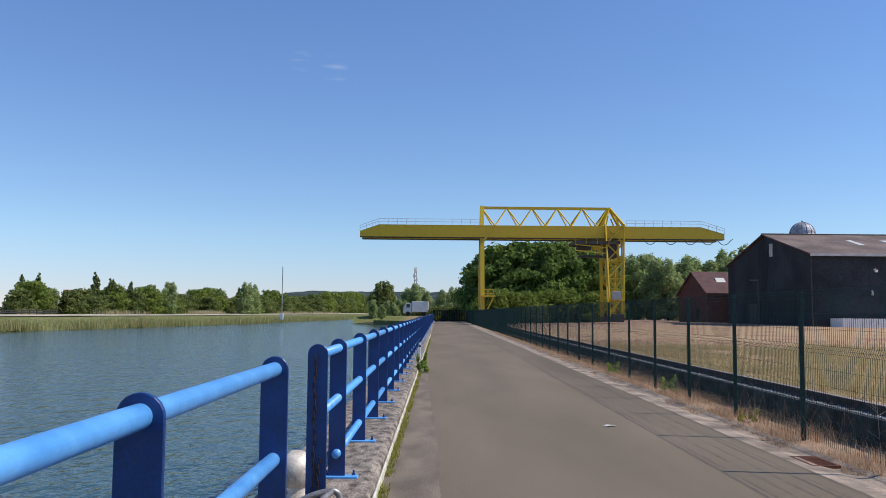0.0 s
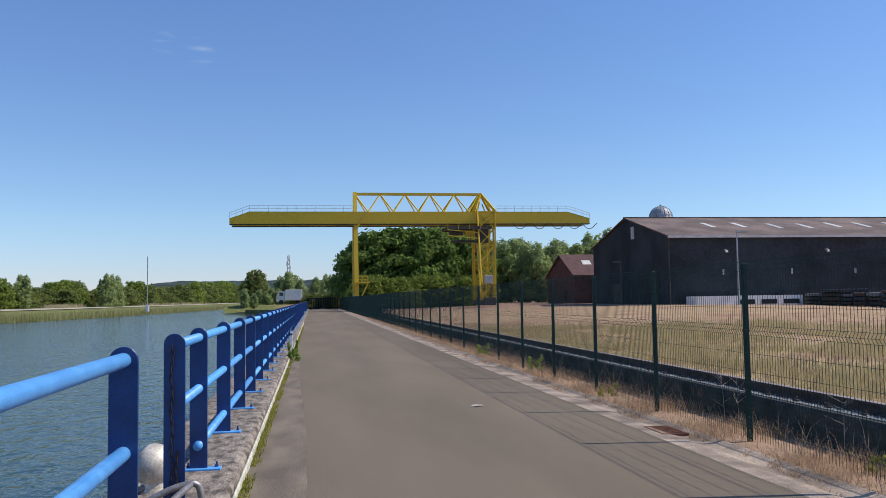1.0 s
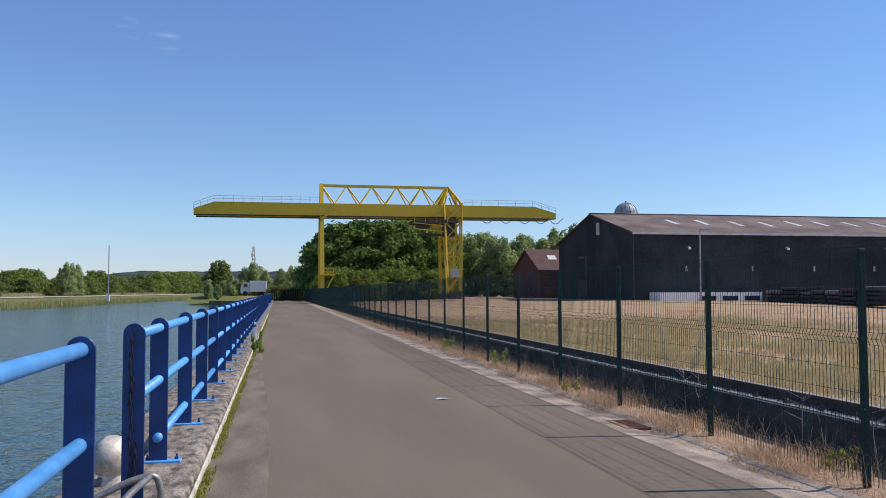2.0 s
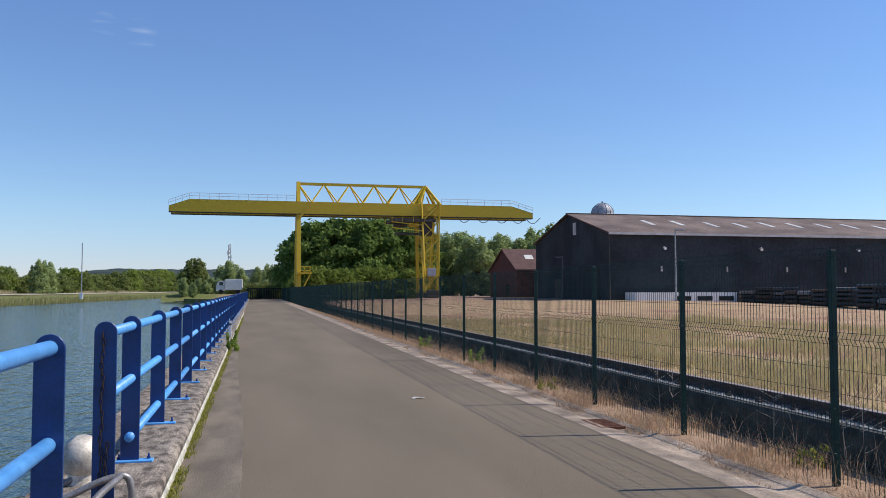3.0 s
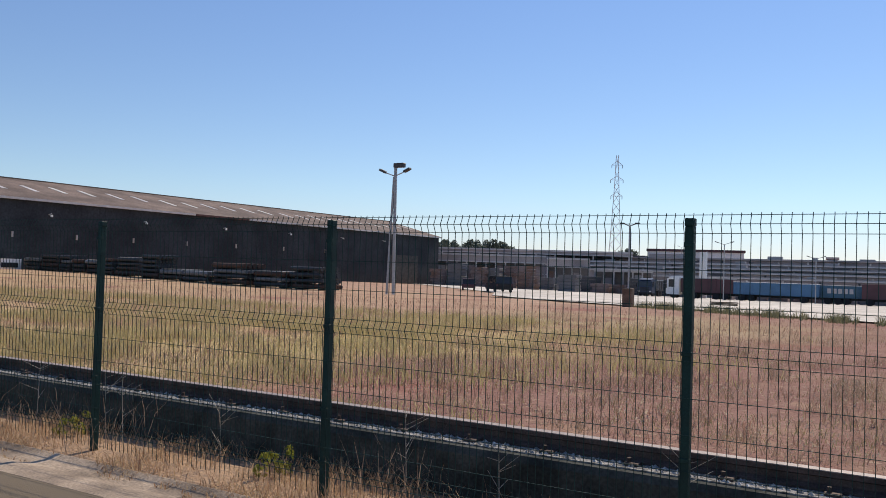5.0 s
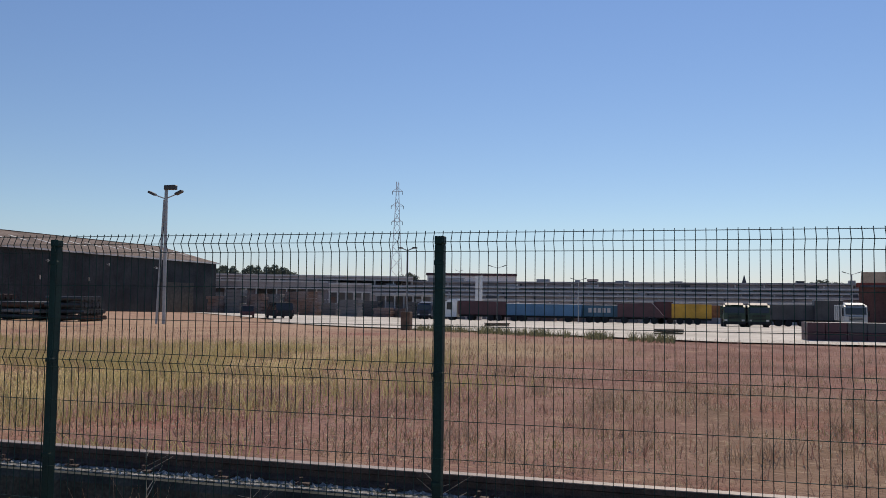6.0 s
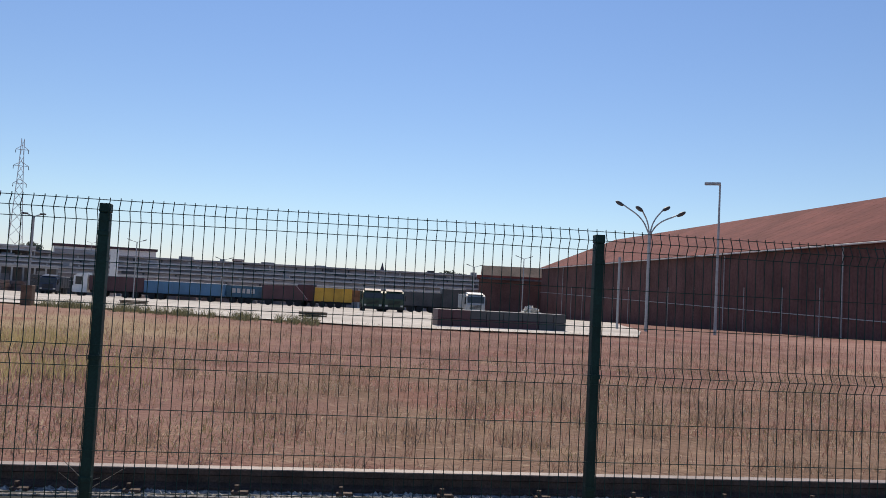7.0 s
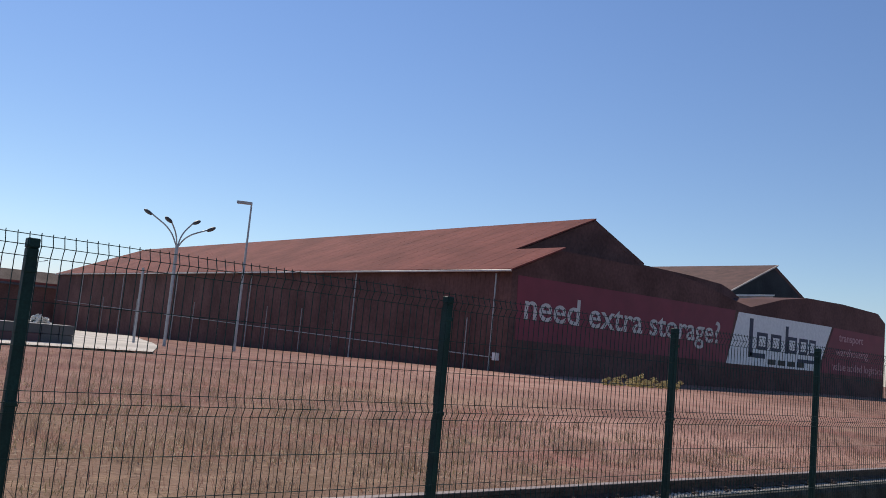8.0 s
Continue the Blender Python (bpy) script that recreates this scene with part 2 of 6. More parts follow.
def ground_mat():
    """Dry grassland: sandy, reddish and green patches with fine grain."""
    m = bpy.data.materials.new("dry_grassland")
    m.use_nodes = True
    n, l = m.node_tree.nodes, m.node_tree.links
    b = n["Principled BSDF"]
    b.inputs["Roughness"].default_value, b.inputs["Specular IOR Level"].default_value = 1.0, 0.1
    geo = n.new("ShaderNodeNewGeometry")

    def tex(scale, detail=5, stretch=(1, 1, 1)):
        v = n.new("ShaderNodeVectorMath")
        v.operation = "MULTIPLY"
        v.inputs[1].default_value = stretch
        l.new(geo.outputs["Position"], v.inputs[0])
        t = n.new("ShaderNodeTexNoise")
        t.inputs["Scale"].default_value, t.inputs["Detail"].default_value = scale, detail
        l.new(v.outputs[0], t.inputs["Vector"])
        return t.outputs["Fac"]

    def mixed(fac, a, c, lo, hi):
        r = n.new("ShaderNodeMapRange")
        r.inputs["From Min"].default_value, r.inputs["From Max"].default_value = lo, hi
        l.new(fac, r.inputs["Value"])
        x = n.new("ShaderNodeMix")
        x.data_type = "RGBA"
        l.new(r.outputs["Result"], x.inputs["Factor"])
        for sock, val in (("A", a), ("B", c)):
            if isinstance(val, tuple):
                x.inputs[sock].default_value = (*val, 1)
            else:
                l.new(val, x.inputs[sock])
        return x.outputs["Result"]

    sep = n.new("ShaderNodeSeparateXYZ")
    l.new(geo.outputs["Position"], sep.inputs[0])

    def wobbly(axis, k):
        w = n.new("ShaderNodeMath")
        w.operation = "MULTIPLY_ADD"
        w.inputs[1].default_value = k
        l.new(tex(0.05, 4), w.inputs[0])
        l.new(sep.outputs[axis], w.inputs[2])
        return w.outputs[0]

    # places of the patches wander by two metres
    wander = n.new("ShaderNodeTexNoise")
    wander.inputs["Scale"].default_value, wander.inputs["Detail"].default_value = 0.3, 8
    l.new(geo.outputs["Position"], wander.inputs["Vector"])
    moved = n.new("ShaderNodeVectorMath")
    moved.operation = "MULTIPLY_ADD"
    moved.inputs[1].default_value = (9, 9, 0)
    l.new(wander.outputs["Color"], moved.inputs[0])
    l.new(geo.outputs["Position"], moved.inputs[2])

    def blob(cx, cy, rx, ry):
        """One at the middle of a patch of the field, nothing past its edge."""
        d = n.new("ShaderNodeVectorMath")
        d.operation = "SUBTRACT"
        d.inputs[1].default_value = (cx + 4.5, cy + 4.5, 0)
        l.new(moved.outputs[0], d.inputs[0])
        k = n.new("ShaderNodeVectorMath")
        k.operation = "MULTIPLY"
        k.inputs[1].default_value = (1 / rx, 1 / ry, 0)
        l.new(d.outputs[0], k.inputs[0])
        w = n.new("ShaderNodeVectorMath")
        w.operation = "LENGTH"
        l.new(k.outputs[0], w.inputs[0])
        r = n.new("ShaderNodeMapRange")
        r.inputs["From Min"].default_value, r.inputs["From Max"].default_value = 1.5, 0.3
        l.new(w.outputs["Value"], r.inputs["Value"])
        return r.outputs["Result"]

    red = mixed(tex(0.35, 6), (0.225, 0.118, 0.10), (0.315, 0.185, 0.15), 0.4, 0.62)
    rose = mixed(tex(0.3, 6), (0.46, 0.305, 0.22), (0.39, 0.25, 0.18), 0.4, 0.62)
    blush = mixed(tex(0.4, 6), (0.47, 0.285, 0.235), (0.37, 0.205, 0.17), 0.38, 0.62)
    tan = mixed(tex(0.3, 6), (0.40, 0.30, 0.19), (0.34, 0.245, 0.15), 0.4, 0.62)
    straw = mixed(tex(0.4, 6), (0.42, 0.285, 0.165), (0.485, 0.34, 0.20), 0.4, 0.62)
    grassy = mixed(tex(0.5, 6), (0.42, 0.33, 0.15), (0.53, 0.40, 0.205), 0.40, 0.62)
    olive = mixed(tex(0.6, 6), (0.212, 0.138, 0.096), (0.272, 0.178, 0.13), 0.42, 0.62)
    field = mixed(wobbly("Y", 20.0), red, rose, 12, 26)
    field = mixed(blob(27, 9, 6, 6), field, tan, 0, 0.8)
    field = mixed(blob(20, 62, 30, 34), field, straw, 0, 0.8)
    field = mixed(blob(10, 22, 7, 15), field, grassy, 0, 1.5)
    field = mixed(blob(15, 11.5, 8, 5), field, grassy, 0, 1.1)
    field = mixed(blob(11, -1.5, 5, 2.8), field, olive, 0, 0.9)
    field = mixed(blob(9.5, -4.5, 5, 4), field, olive, 0, 1.1)
    field = mixed(blob(12, 4.4, 6, 3.2), field, red, 0, 0.8)
    field = mixed(blob(20, -16, 5, 4), field, rose, 0, 1.6)
    field = mixed(blob(11, -16.5, 6, 4.5), field, blush, 0, 0.9)
    field = mixed(blob(31, -34, 15, 11), field, blush, 0, 0.8)
    field = mixed(blob(14, -8, 3, 2), field, olive, 0, 1.6)
    field = mixed(tex(0.24, 5), field, (0.30, 0.135, 0.112), 0.55, 0.74)
    strip = mixed(sep.outputs["X"], (0.40, 0.27, 0.18), field, 5.6, 6.2)
    bank = mixed(sep.outputs["X"], (0.15, 0.17, 0.055), strip, -8, -3)
    grain = mixed(tex(3.0, 6), bank, (0.17, 0.11, 0.075), 0.56, 0.82)
    pale = mixed(tex(6.5, 6), grain, (0.46, 0.35, 0.25), 0.56, 0.86)
    tuft = mixed(tex(1.1, 5), pale, (0.40, 0.27, 0.185), 0.56, 0.84)
    l.new(tuft, b.inputs["Base Color"])
    bp = n.new("ShaderNodeBump")
    bp.inputs["Strength"].default_value, bp.inputs["Distance"].default_value = 0.8, 0.06
    l.new(tex(14, 6), bp.inputs["Height"])
    l.new(bp.outputs["Normal"], b.inputs["Normal"])
    return m


GROUND = ground_mat()


def water_mat():
    m = bpy.data.materials.new("canal_water")
    m.use_nodes = True
    n, l = m.node_tree.nodes, m.node_tree.links
    b = n["Principled BSDF"]
    b.inputs["Base Color"].default_value = (0.03, 0.066, 0.066, 1)
    b.inputs["Roughness"].default_value, b.inputs["IOR"].default_value = 0.08, 1.33
    geo = n.new("ShaderNodeNewGeometry")
    hs = []
    for scale, stretch in ((2.3, (1, 0.5, 1)), (7.0, (1, 0.6, 1))):
        v = n.new("ShaderNodeVectorMath")
        v.operation = "MULTIPLY"
        v.inputs[1].default_value = stretch
        l.new(geo.outputs["Position"], v.inputs[0])
        t = n.new("ShaderNodeTexNoise")
        t.inputs["Scale"].default_value, t.inputs["Detail"].default_value = scale, 4
        l.new(v.outputs[0], t.inputs["Vector"])
        hs.append(t.outputs["Fac"])
    prev = None
    for h, s, d in ((hs[0], 0.8, 0.16), (hs[1], 0.7, 0.05)):
        bp = n.new("ShaderNodeBump")
        bp.inputs["Strength"].default_value, bp.inputs["Distance"].default_value = s, d
        l.new(h, bp.inputs["Height"])
        if prev:
            l.new(prev, bp.inputs["Normal"])
        prev = bp.outputs["Normal"]
    l.new(prev, b.inputs["Normal"])
    return m


WATER = water_mat()


# ---- mesh helpers ----
def part(name, bm, material, parent=None, label="", smooth=False):
    """Links a bmesh as one mesh object, under parent if there is one."""
    me = bpy.data.meshes.new(name)
    bm.to_mesh(me)
    bm.free()
    return from_mesh(name, me, material, parent, label, smooth)


def from_mesh(name, me, material, parent=None, label="", smooth=False):
    if not me.materials:
        for m in material if isinstance(material, (list, tuple)) else (material,):
            me.materials.append(m)
    if smooth:
        me.shade_smooth()
    ob = new(name, me)
    if parent:
        ob.parent = parent
    if label:
        tagged(ob, label)
    return ob


def thing(name, label, category, at=(0, 0, 0), rz=0.0, group="", kind=""):
    ob = new(name)
    ob.matrix_basis = pose(*at, 0, 0, rz)
    return tagged(ob, label, category, group, kind)


def box(bm, x0, x1, y0, y1, z0, z1, bevel=0.0):
    """A box from corner to corner, with its edges taken off where bevel is given."""
    r = bmesh.ops.create_cube(bm, size=1, matrix=Matrix.LocRotScale(((x0 + x1) / 2, (y0 + y1) / 2, (z0 + z1) / 2), None, (x1 - x0, y1 - y0, z1 - z0)))
    if bevel:
        bmesh.ops.bevel(bm, geom=list({e for v in r["verts"] for e in v.link_edges}), offset=bevel, segments=1, affect="EDGES")
    return bm


def boxes(*rows, bevel=0.0):
    bm = bmesh.new()
    for r in rows:
        box(bm, *r, bevel=bevel)
    return bm


def bar(bm, a, b, w, sides=4, w2=None):
    """A straight bar or tube from a to b, w thick."""
    a, b = Vector(a), Vector(b)
    d = b - a
    m = Matrix.Translation((a + b) / 2) @ d.to_track_quat("Z", "Y").to_matrix().to_4x4() @ Matrix.Rotation(math.pi / 4 if sides == 4 else 0, 4, "Z")
    k = 0.7071 if sides == 4 else 0.5
    bmesh.ops.create_cone(bm, cap_ends=True, segments=sides, radius1=w * k, radius2=(w2 or w) * k, depth=d.length, matrix=m)
    return bm


def bars(rows, w, sides=4):
    bm = bmesh.new()
    for a, b in rows:
        bar(bm, a, b, w, sides)
    return bm


def prism(profile, a, b, axis="x"):
    """A solid with the given outline, drawn out from a to b along x (outline in y, z) or along y (outline in x, z)."""
    bm = bmesh.new()
    at = (lambda s, p: (s, p[0], p[1])) if axis == "x" else (lambda s, p: (p[0], s, p[1]))
    u, v = [bm.verts.new(at(a, p)) for p in profile], [bm.verts.new(at(b, p)) for p in profile]
    bm.faces.new(u), bm.faces.new(v[::-1])
    for i in range(len(profile)):
        j = (i + 1) % len(profile)
        bm.faces.new((u[i], v[i], v[j], u[j]))
    bmesh.ops.recalc_face_normals(bm, faces=bm.faces)
    return bm


def shade(y0, y1, y):
    t = min(1, max(0, (y - y0) / (y1 - y0)))
    return t * t * (3 - 2 * t)


# ---- the lie of the land ----
def land(x, y):
    """Height of the open ground."""
    z = 0.0
    if x > 40:
        z -= 0.02 * (min(x, 230) - 40)
    z += 0.5 * shade(30, 80, y) * shade(10, 36, x)
    return z


def shore(y):
    """Where the far bank's water line lies across the canal."""
    pts = [(-400, -110), (0, -58), (87, -45), (143, -36), (290, -24), (700, -16), (2500, -10)]
    for (a, xa), (b, xb) in zip(pts, pts[1:]):
        if y <= b:
            return xa + (xb - xa) * (y - a) / (b - a)
    return pts[-1][1]


WATER_Z = -0.8


def build_ground():
    ys = [-1500, -700, -400, -250, -150, -100, -70] + list(range(-60, 161, 5)) + [180, 210, 250, 290, 340, 400, 500, 650, 900, 1200, 1400, 1550, 1700, 1850, 2000, 2150, 2300, 2500, 2900]
    left = [(-2600, 1.2), (-1400, 1.2), (-900, 1.2), (-600, 1.2), (-350, 1.2), (-180, 1.2), (-80, 1.1), (-35, 1.0), (-16, 0.85), (-7, 0.5), (-2.5, -0.2), (0.6, -0.95), (3, -2.2)]
    right = [(-1.72, -2.2), (-1.70, -0.03), (-0.9, -0.03), (3.5, -0.06), (4.24, -0.03), (4.6, -0.02), (5.25, -0.06), (6.1, 0.05), (7.5, 0.08)] + [(float(x), None) for x in range(9, 80, 3)] + [(float(x), None) for x in (85, 95, 110, 130, 150, 180, 230, 300, 420, 600, 900, 1400, 2600)]
    verts, faces = [], []
    for y in ys:
        for dx, z in left:
            x = shore(y) + dx
            verts.append((x, y, z + (0.08 * noise.noise((x * 0.3, y * 0.3, 2)) if z > -0.5 else 0)))
        for x, z in right:
            zz = land(x, y) + 0.05 * noise.noise((x * 0.25, y * 0.25, 0)) if z is None else z
            if x < -0.95 and y > 150:
                x -= min(11, (y - 150) * 1.1)
            verts.append((x, y, zz))
    w = len(left) + len(right)
    for j in range(len(ys) - 1):
        for i in range(w - 1):
            a = j * w + i
            faces.append((a, a + 1, a + 1 + w, a + w))
    me = bpy.data.meshes.new("ground")
    me.from_pydata(verts, [], faces)
    tagged(from_mesh("ground", me, GROUND), "dry reddish grassland with tan and green patches", "ground", kind="structure")


build_ground()
# the blue cast in the hill colour stands in for haze
LEAFHILL = mat("wooded_hill", (0.024, 0.040, 0.040), 1.0, var=0.3, scale=0.02, fine=0.12, bump=1.0, dist=6.0, second=(0.034, 0.055, 0.040))
bm = bmesh.new()
cols = []
for k in range(90):
    az = radians(-24 + 0.36 * k)
    top = 1.6 + 1900 * (0.0240 * shade(-19, -8, -24 + 0.36 * k) * (1 - shade(1, 7, -24 + 0.36 * k)) + 0.002 * noise.noise((k * 0.22, 0, 5)) + 0.0012 * noise.noise((k * 0.9, 0, 9)))
    cols.append([bm.verts.new((d * math.sin(az), d * math.cos(az), z)) for d, z in ((1500, -2), (1700, top * 0.6), (1900, top), (2300, top * 0.8))])
for a, b in zip(cols, cols[1:]):
    for k in range(3):
        bm.faces.new((a[k], a[k + 1], b[k + 1], b[k]))
tagged(part("hills", bm, LEAFHILL), "low wooded hills on the horizon", "hills", kind="structure")
bm = bmesh.new()
vs = [bm.verts.new((x, y, WATER_Z)) for y in (-420, 900) for x in (-115, -1.705)]
bm.faces.new((vs[0], vs[1], vs[3], vs[2]))
tagged(part("water", bm, WATER), "blue-green canal water with small wind ripples", "water", kind="structure")

# road, coping, gutter
Y0, Y1 = -30.0, 150.0
bm = prism([(-0.86, -0.006), (-0.26, 0.004), (1.3, 0.022), (3.62, 0.0), (3.62, -0.2), (-0.86, -0.2)], Y0, Y1, "y")
tagged(part("road", bm, ASPHALT), "worn grey-brown asphalt towpath", "road", kind="structure")
bm = bmesh.new()
top = []
for k in range(121):
    y = -12 + 0.3 * k
    x = -0.27 - 0.27 * shade(8, 21, y) - 0.28 * shade(21.5, 23.8, y) + 0.02 * noise.noise((y * 1.3, 0, 0)) + 0.012 * noise.noise((y * 5, 4, 0))
    top.append([bm.verts.new((-0.86, y, -0.003)), bm.verts.new((x, y, -0.003 + 0.0167 * (x + 0.86) + 0.003)), bm.verts.new((x + 0.006, y, -0.02))])
for a, b in zip(top, top[1:]):
    for q in (0, 1):
        bm.faces.new((a[q], a[q + 1], b[q + 1], b[q]))
tagged(part("road_edge_strip", bm, SEAL), "older patched asphalt strip along the coping", "road", kind="structure")

# concrete coping in long pieces, rounded at the road side
coping = tagged(new("coping"), "weathered rough concrete quay coping", "coping", kind="structure")
k = 0
y = Y0
while y < Y1:
    y2 = y + 6.0
    bm = prism([(-1.76, -0.3), (-1.76, 0.13), (-1.73, 0.15), (-0.92, 0.15), (-0.87, 0.135), (-0.845, 0.10), (-0.835, -0.1), (-0.9, -0.3)], y + 0.006, y2 - 0.006, "y")
    bmesh.ops.subdivide_edges(bm, edges=[e for e in bm.edges if abs(e.verts[0].co.y - e.verts[1].co.y) > 1], cuts=14 if -6 < y < 40 else 2)
    for v in bm.verts:
        if v.co.z > 0.09 and v.co.x > -0.95:
            v.co.x += 0.012 * noise.noise((v.co.y * 3, v.co.x * 9, 0))
            v.co.z += 0.008 * noise.noise((v.co.y * 4, 5, v.co.x * 9))
    part("coping_stone", bm, COPING, coping)
    y = y2
# pale strip added for sunlight on the coping's road-side face
bm = prism([(-0.842, -0.05), (-0.842, 0.07), (-0.83, 0.078), (-0.818, 0.06), (-0.81, -0.05)], -12, 60, "y")
part("lit_edge", bm, LITEDGE, coping, "added pale strip standing in for the sunlit coping edge")
quay = boxes((-1.74, -1.5, Y0, Y1, -3, -0.3))
tagged(part("quay_wall", quay, BEAM), "near-black concrete quay wall", "wall", kind="structure")

# concrete drain channel beside the asphalt
gutter = tagged(new("gutter"), "pale concrete drain channel at the road edge", "gutter", kind="structure")
prof = [(3.622, 0.002), (3.86, -0.004), (4.0, -0.035), (4.12, -0.03), (4.22, 0.0), (4.26, -0.01), (4.26, -0.25), (3.622, -0.25)]
bm = prism(prof, 0.002, 2.998, "y")
gut_me = bpy.data.meshes.new("gutter_slab")
bm.to_mesh(gut_me)
bm.free()
for k in range(60):
    from_mesh("gutter_slab", gut_me, GUTTER, gutter).location = (0, Y0 + 3 * k, 0)

# ---- quay railing ----
RX = -1.19
POSTS = [7.48 + 2.05 * i for i in range(67)]


def post_mesh(h, w=0.15, t=0.02):
    """An upright flat bar with a rounded head, standing across the quay."""
    out = [(-w / 2, 0), (w / 2, 0), (w / 2, h - w / 2)] + [(w / 2 * math.cos(a), h - w / 2 + w / 2 * math.sin(a)) for a in [math.pi * k / 10 for k in range(1, 10)]] + [(-w / 2, h - w / 2)]
    bm = prism(out, -t / 2, t / 2, "y")
    bmesh.ops.bevel(bm, geom=[e for e in bm.edges if abs(e.verts[0].co.y - e.verts[1].co.y) < 1e-5], offset=0.003, segments=1, affect="EDGES")
    me = bpy.data.meshes.new("post")
    bm.to_mesh(me)
    bm.free()
    return me


def plate_mesh():
    bm = boxes((-0.15, 0.15, -0.06, 0.06, 0, 0.018), bevel=0.003)
    me = bpy.data.meshes.new("base_plate")
    bm.to_mesh(me)
    bm.free()
    return me


def bolt_mesh():
    bm = bmesh.new()
    bar(bm, (0, 0, 0), (0, 0, 0.02), 0.034, 6)
    bar(bm, (0, 0, 0.02), (0, 0, 0.045), 0.018, 8)
    me = bpy.data.meshes.new("bolt")
    bm.to_mesh(me)
    bm.free()
    return me


COPE_Z = 0.15
post_me, plate_me, bolt_me = post_mesh(1.23), plate_mesh(), bolt_mesh()


def stand(parent, y, me=None, plate=True, bolts=True):
    p = from_mesh("post", me or post_me, BLUE_SHADED, parent)
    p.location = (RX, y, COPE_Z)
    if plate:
        q = from_mesh("base_plate", plate_me, BLUE_SUNLIT, p)
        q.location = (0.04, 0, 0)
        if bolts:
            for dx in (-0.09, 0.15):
                from_mesh("bolt", bolt_me, BLUE_SHADED, p).location = (dx, 0.03, 0.018)
    return p


railing = thing("railing", "blue painted steel quay railing with flat posts and three round rails", "railing", group="quay railings")
p1 = stand(railing, 6.2, post_mesh(1.38), plate=False)
p1.location.z = 0.0
for k, y in enumerate(POSTS):
    stand(railing, y, bolts=k < 12)
for z, y0 in ((1.295, 6.21), (0.852, 6.21), (0.365, 7.41)):
    cuts = [y0] + [POSTS[k] for k in range(3, len(POSTS), 6)] + [POSTS[-1] + 0.06]
    for a, b in zip(cuts, cuts[1:]):
        part("rail", bars([((RX, a, z), (RX, b, z))], 0.078, 16), BLUE_SUNLIT, railing, smooth=True)
near_rail = thing("railing", "blue painted steel quay railing with two round rails beside the gap", "railing", group="quay railings")
for y in (0.45, 2.5, 4.56):
    stand(near_rail, y, post_mesh(1.225), bolts=False)
for z in (1.303, 0.815):
    part("rail", bars([((RX, -6, z), (RX, 4.61, z))], 0.08, 20), BLUE_SUNLIT, near_rail, smooth=True)
for y in (-1.5, -3.5, -5.5):
    stand(near_rail, y, bolts=False)

# rusty chain on the gap's post
chain = thing("chain", "rusty brown iron chain hanging on a blue post", "chain", (RX - 0.015, 6.19, 1.30))
for k in range(34):
    bm = bmesh.new()
    u = k if k < 26 else 51 - k
    side = 0.0 if k < 26 else 0.035
    zc = -0.02 - 0.042 * u
    loop = []
    for a in range(10):
        c, s_ = math.cos(a * math.pi / 5), math.sin(a * math.pi / 5)
        ring = []
        for e in range(5):
            o, up = 0.0042 * math.cos(e * 1.2566), 0.0042 * math.sin(e * 1.2566)
            p = ((0.0105 + o) * c, up, (0.026 + o) * s_)
            ring.append(bm.verts.new(p if k % 2 else (p[1], p[0], p[2])))
        loop.append(ring)
    for a in range(10):
        for e in range(5):
            bm.faces.new((loop[a][e], loop[(a + 1) % 10][e], loop[(a + 1) % 10][(e + 1) % 5], loop[a][(e + 1) % 5]))
    part("link", bm, CHAINIRON, chain).location = (side + 0.006 * math.sin(k), -0.018, zc)

# mooring bollard with a ball head, ladder rails
bollard = thing("bollard", "weathered pale steel mooring bollard with a ball head", "bollard", (-1.43, 6.75, COPE_Z - 0.21))
bm = bmesh.new()
bmesh.ops.create_uvsphere(bm, u_segments=28, v_segments=18, radius=0.16, matrix=Matrix.Translation((0, 0, 0.41)))
part("head", bm, STEELBALL, bollard, smooth=True)
bm = bmesh.new()
prof = [(0.20, 0.0), (0.20, 0.05), (0.15, 0.12), (0.12, 0.18), (0.10, 0.24), (0.095, 0.30)]
for (r0, z0), (r1, z1) in zip(prof, prof[1:]):
    bmesh.ops.create_cone(bm, segments=24, radius1=r0, radius2=r1, depth=z1 - z0, matrix=Matrix.Translation((0, 0, (z0 + z1) / 2)))
part("body", bm, STEELBALL, bollard, smooth=True)


def tube(points, r):
    cu = bpy.data.curves.new("tube", "CURVE")
    cu.dimensions, cu.bevel_depth, cu.bevel_resolution = "3D", r, 3
    sp = cu.splines.new("BEZIER")
    sp.bezier_points.add(len(points) - 1)
    for bp_, p in zip(sp.bezier_points, points):
        bp_.co = p
        bp_.handle_left_type = bp_.handle_right_type = "AUTO"
    ob = bpy.data.objects.new("tube", cu)
    me = bpy.data.meshes.new_from_object(ob)
    bpy.data.objects.remove(ob)
    bpy.data.curves.remove(cu)
    return me


ladder = thing("quay_ladder", "grey steel ladder hand loops at the quay edge", "ladder", (0, 0, 0))
from_mesh("hand_loop", tube([(-1.78, 6.05, -0.6), (-1.62, 6.05, 0.10), (-1.36, 6.08, 0.22), (-1.10, 6.12, 0.315), (-1.03, 6.14, 0.31), (-1.00, 6.15, 0.24), (-0.99, 6.15, 0.13)], 0.024), TUBE, ladder, smooth=True)
from_mesh("hand_loop", tube([(-1.25, 5.4, 0.13), (-1.15, 5.7, 0.27), (-1.06, 6.05, 0.325)], 0.024), TUBE, ladder, smooth=True)
from_mesh("hand_loop", tube([(-1.78, 6.6, -0.6), (-1.62, 6.62, 0.10), (-1.40, 6.75, 0.24), (-1.27, 7.0, 0.42)], 0.024), TUBE, ladder, smooth=True)

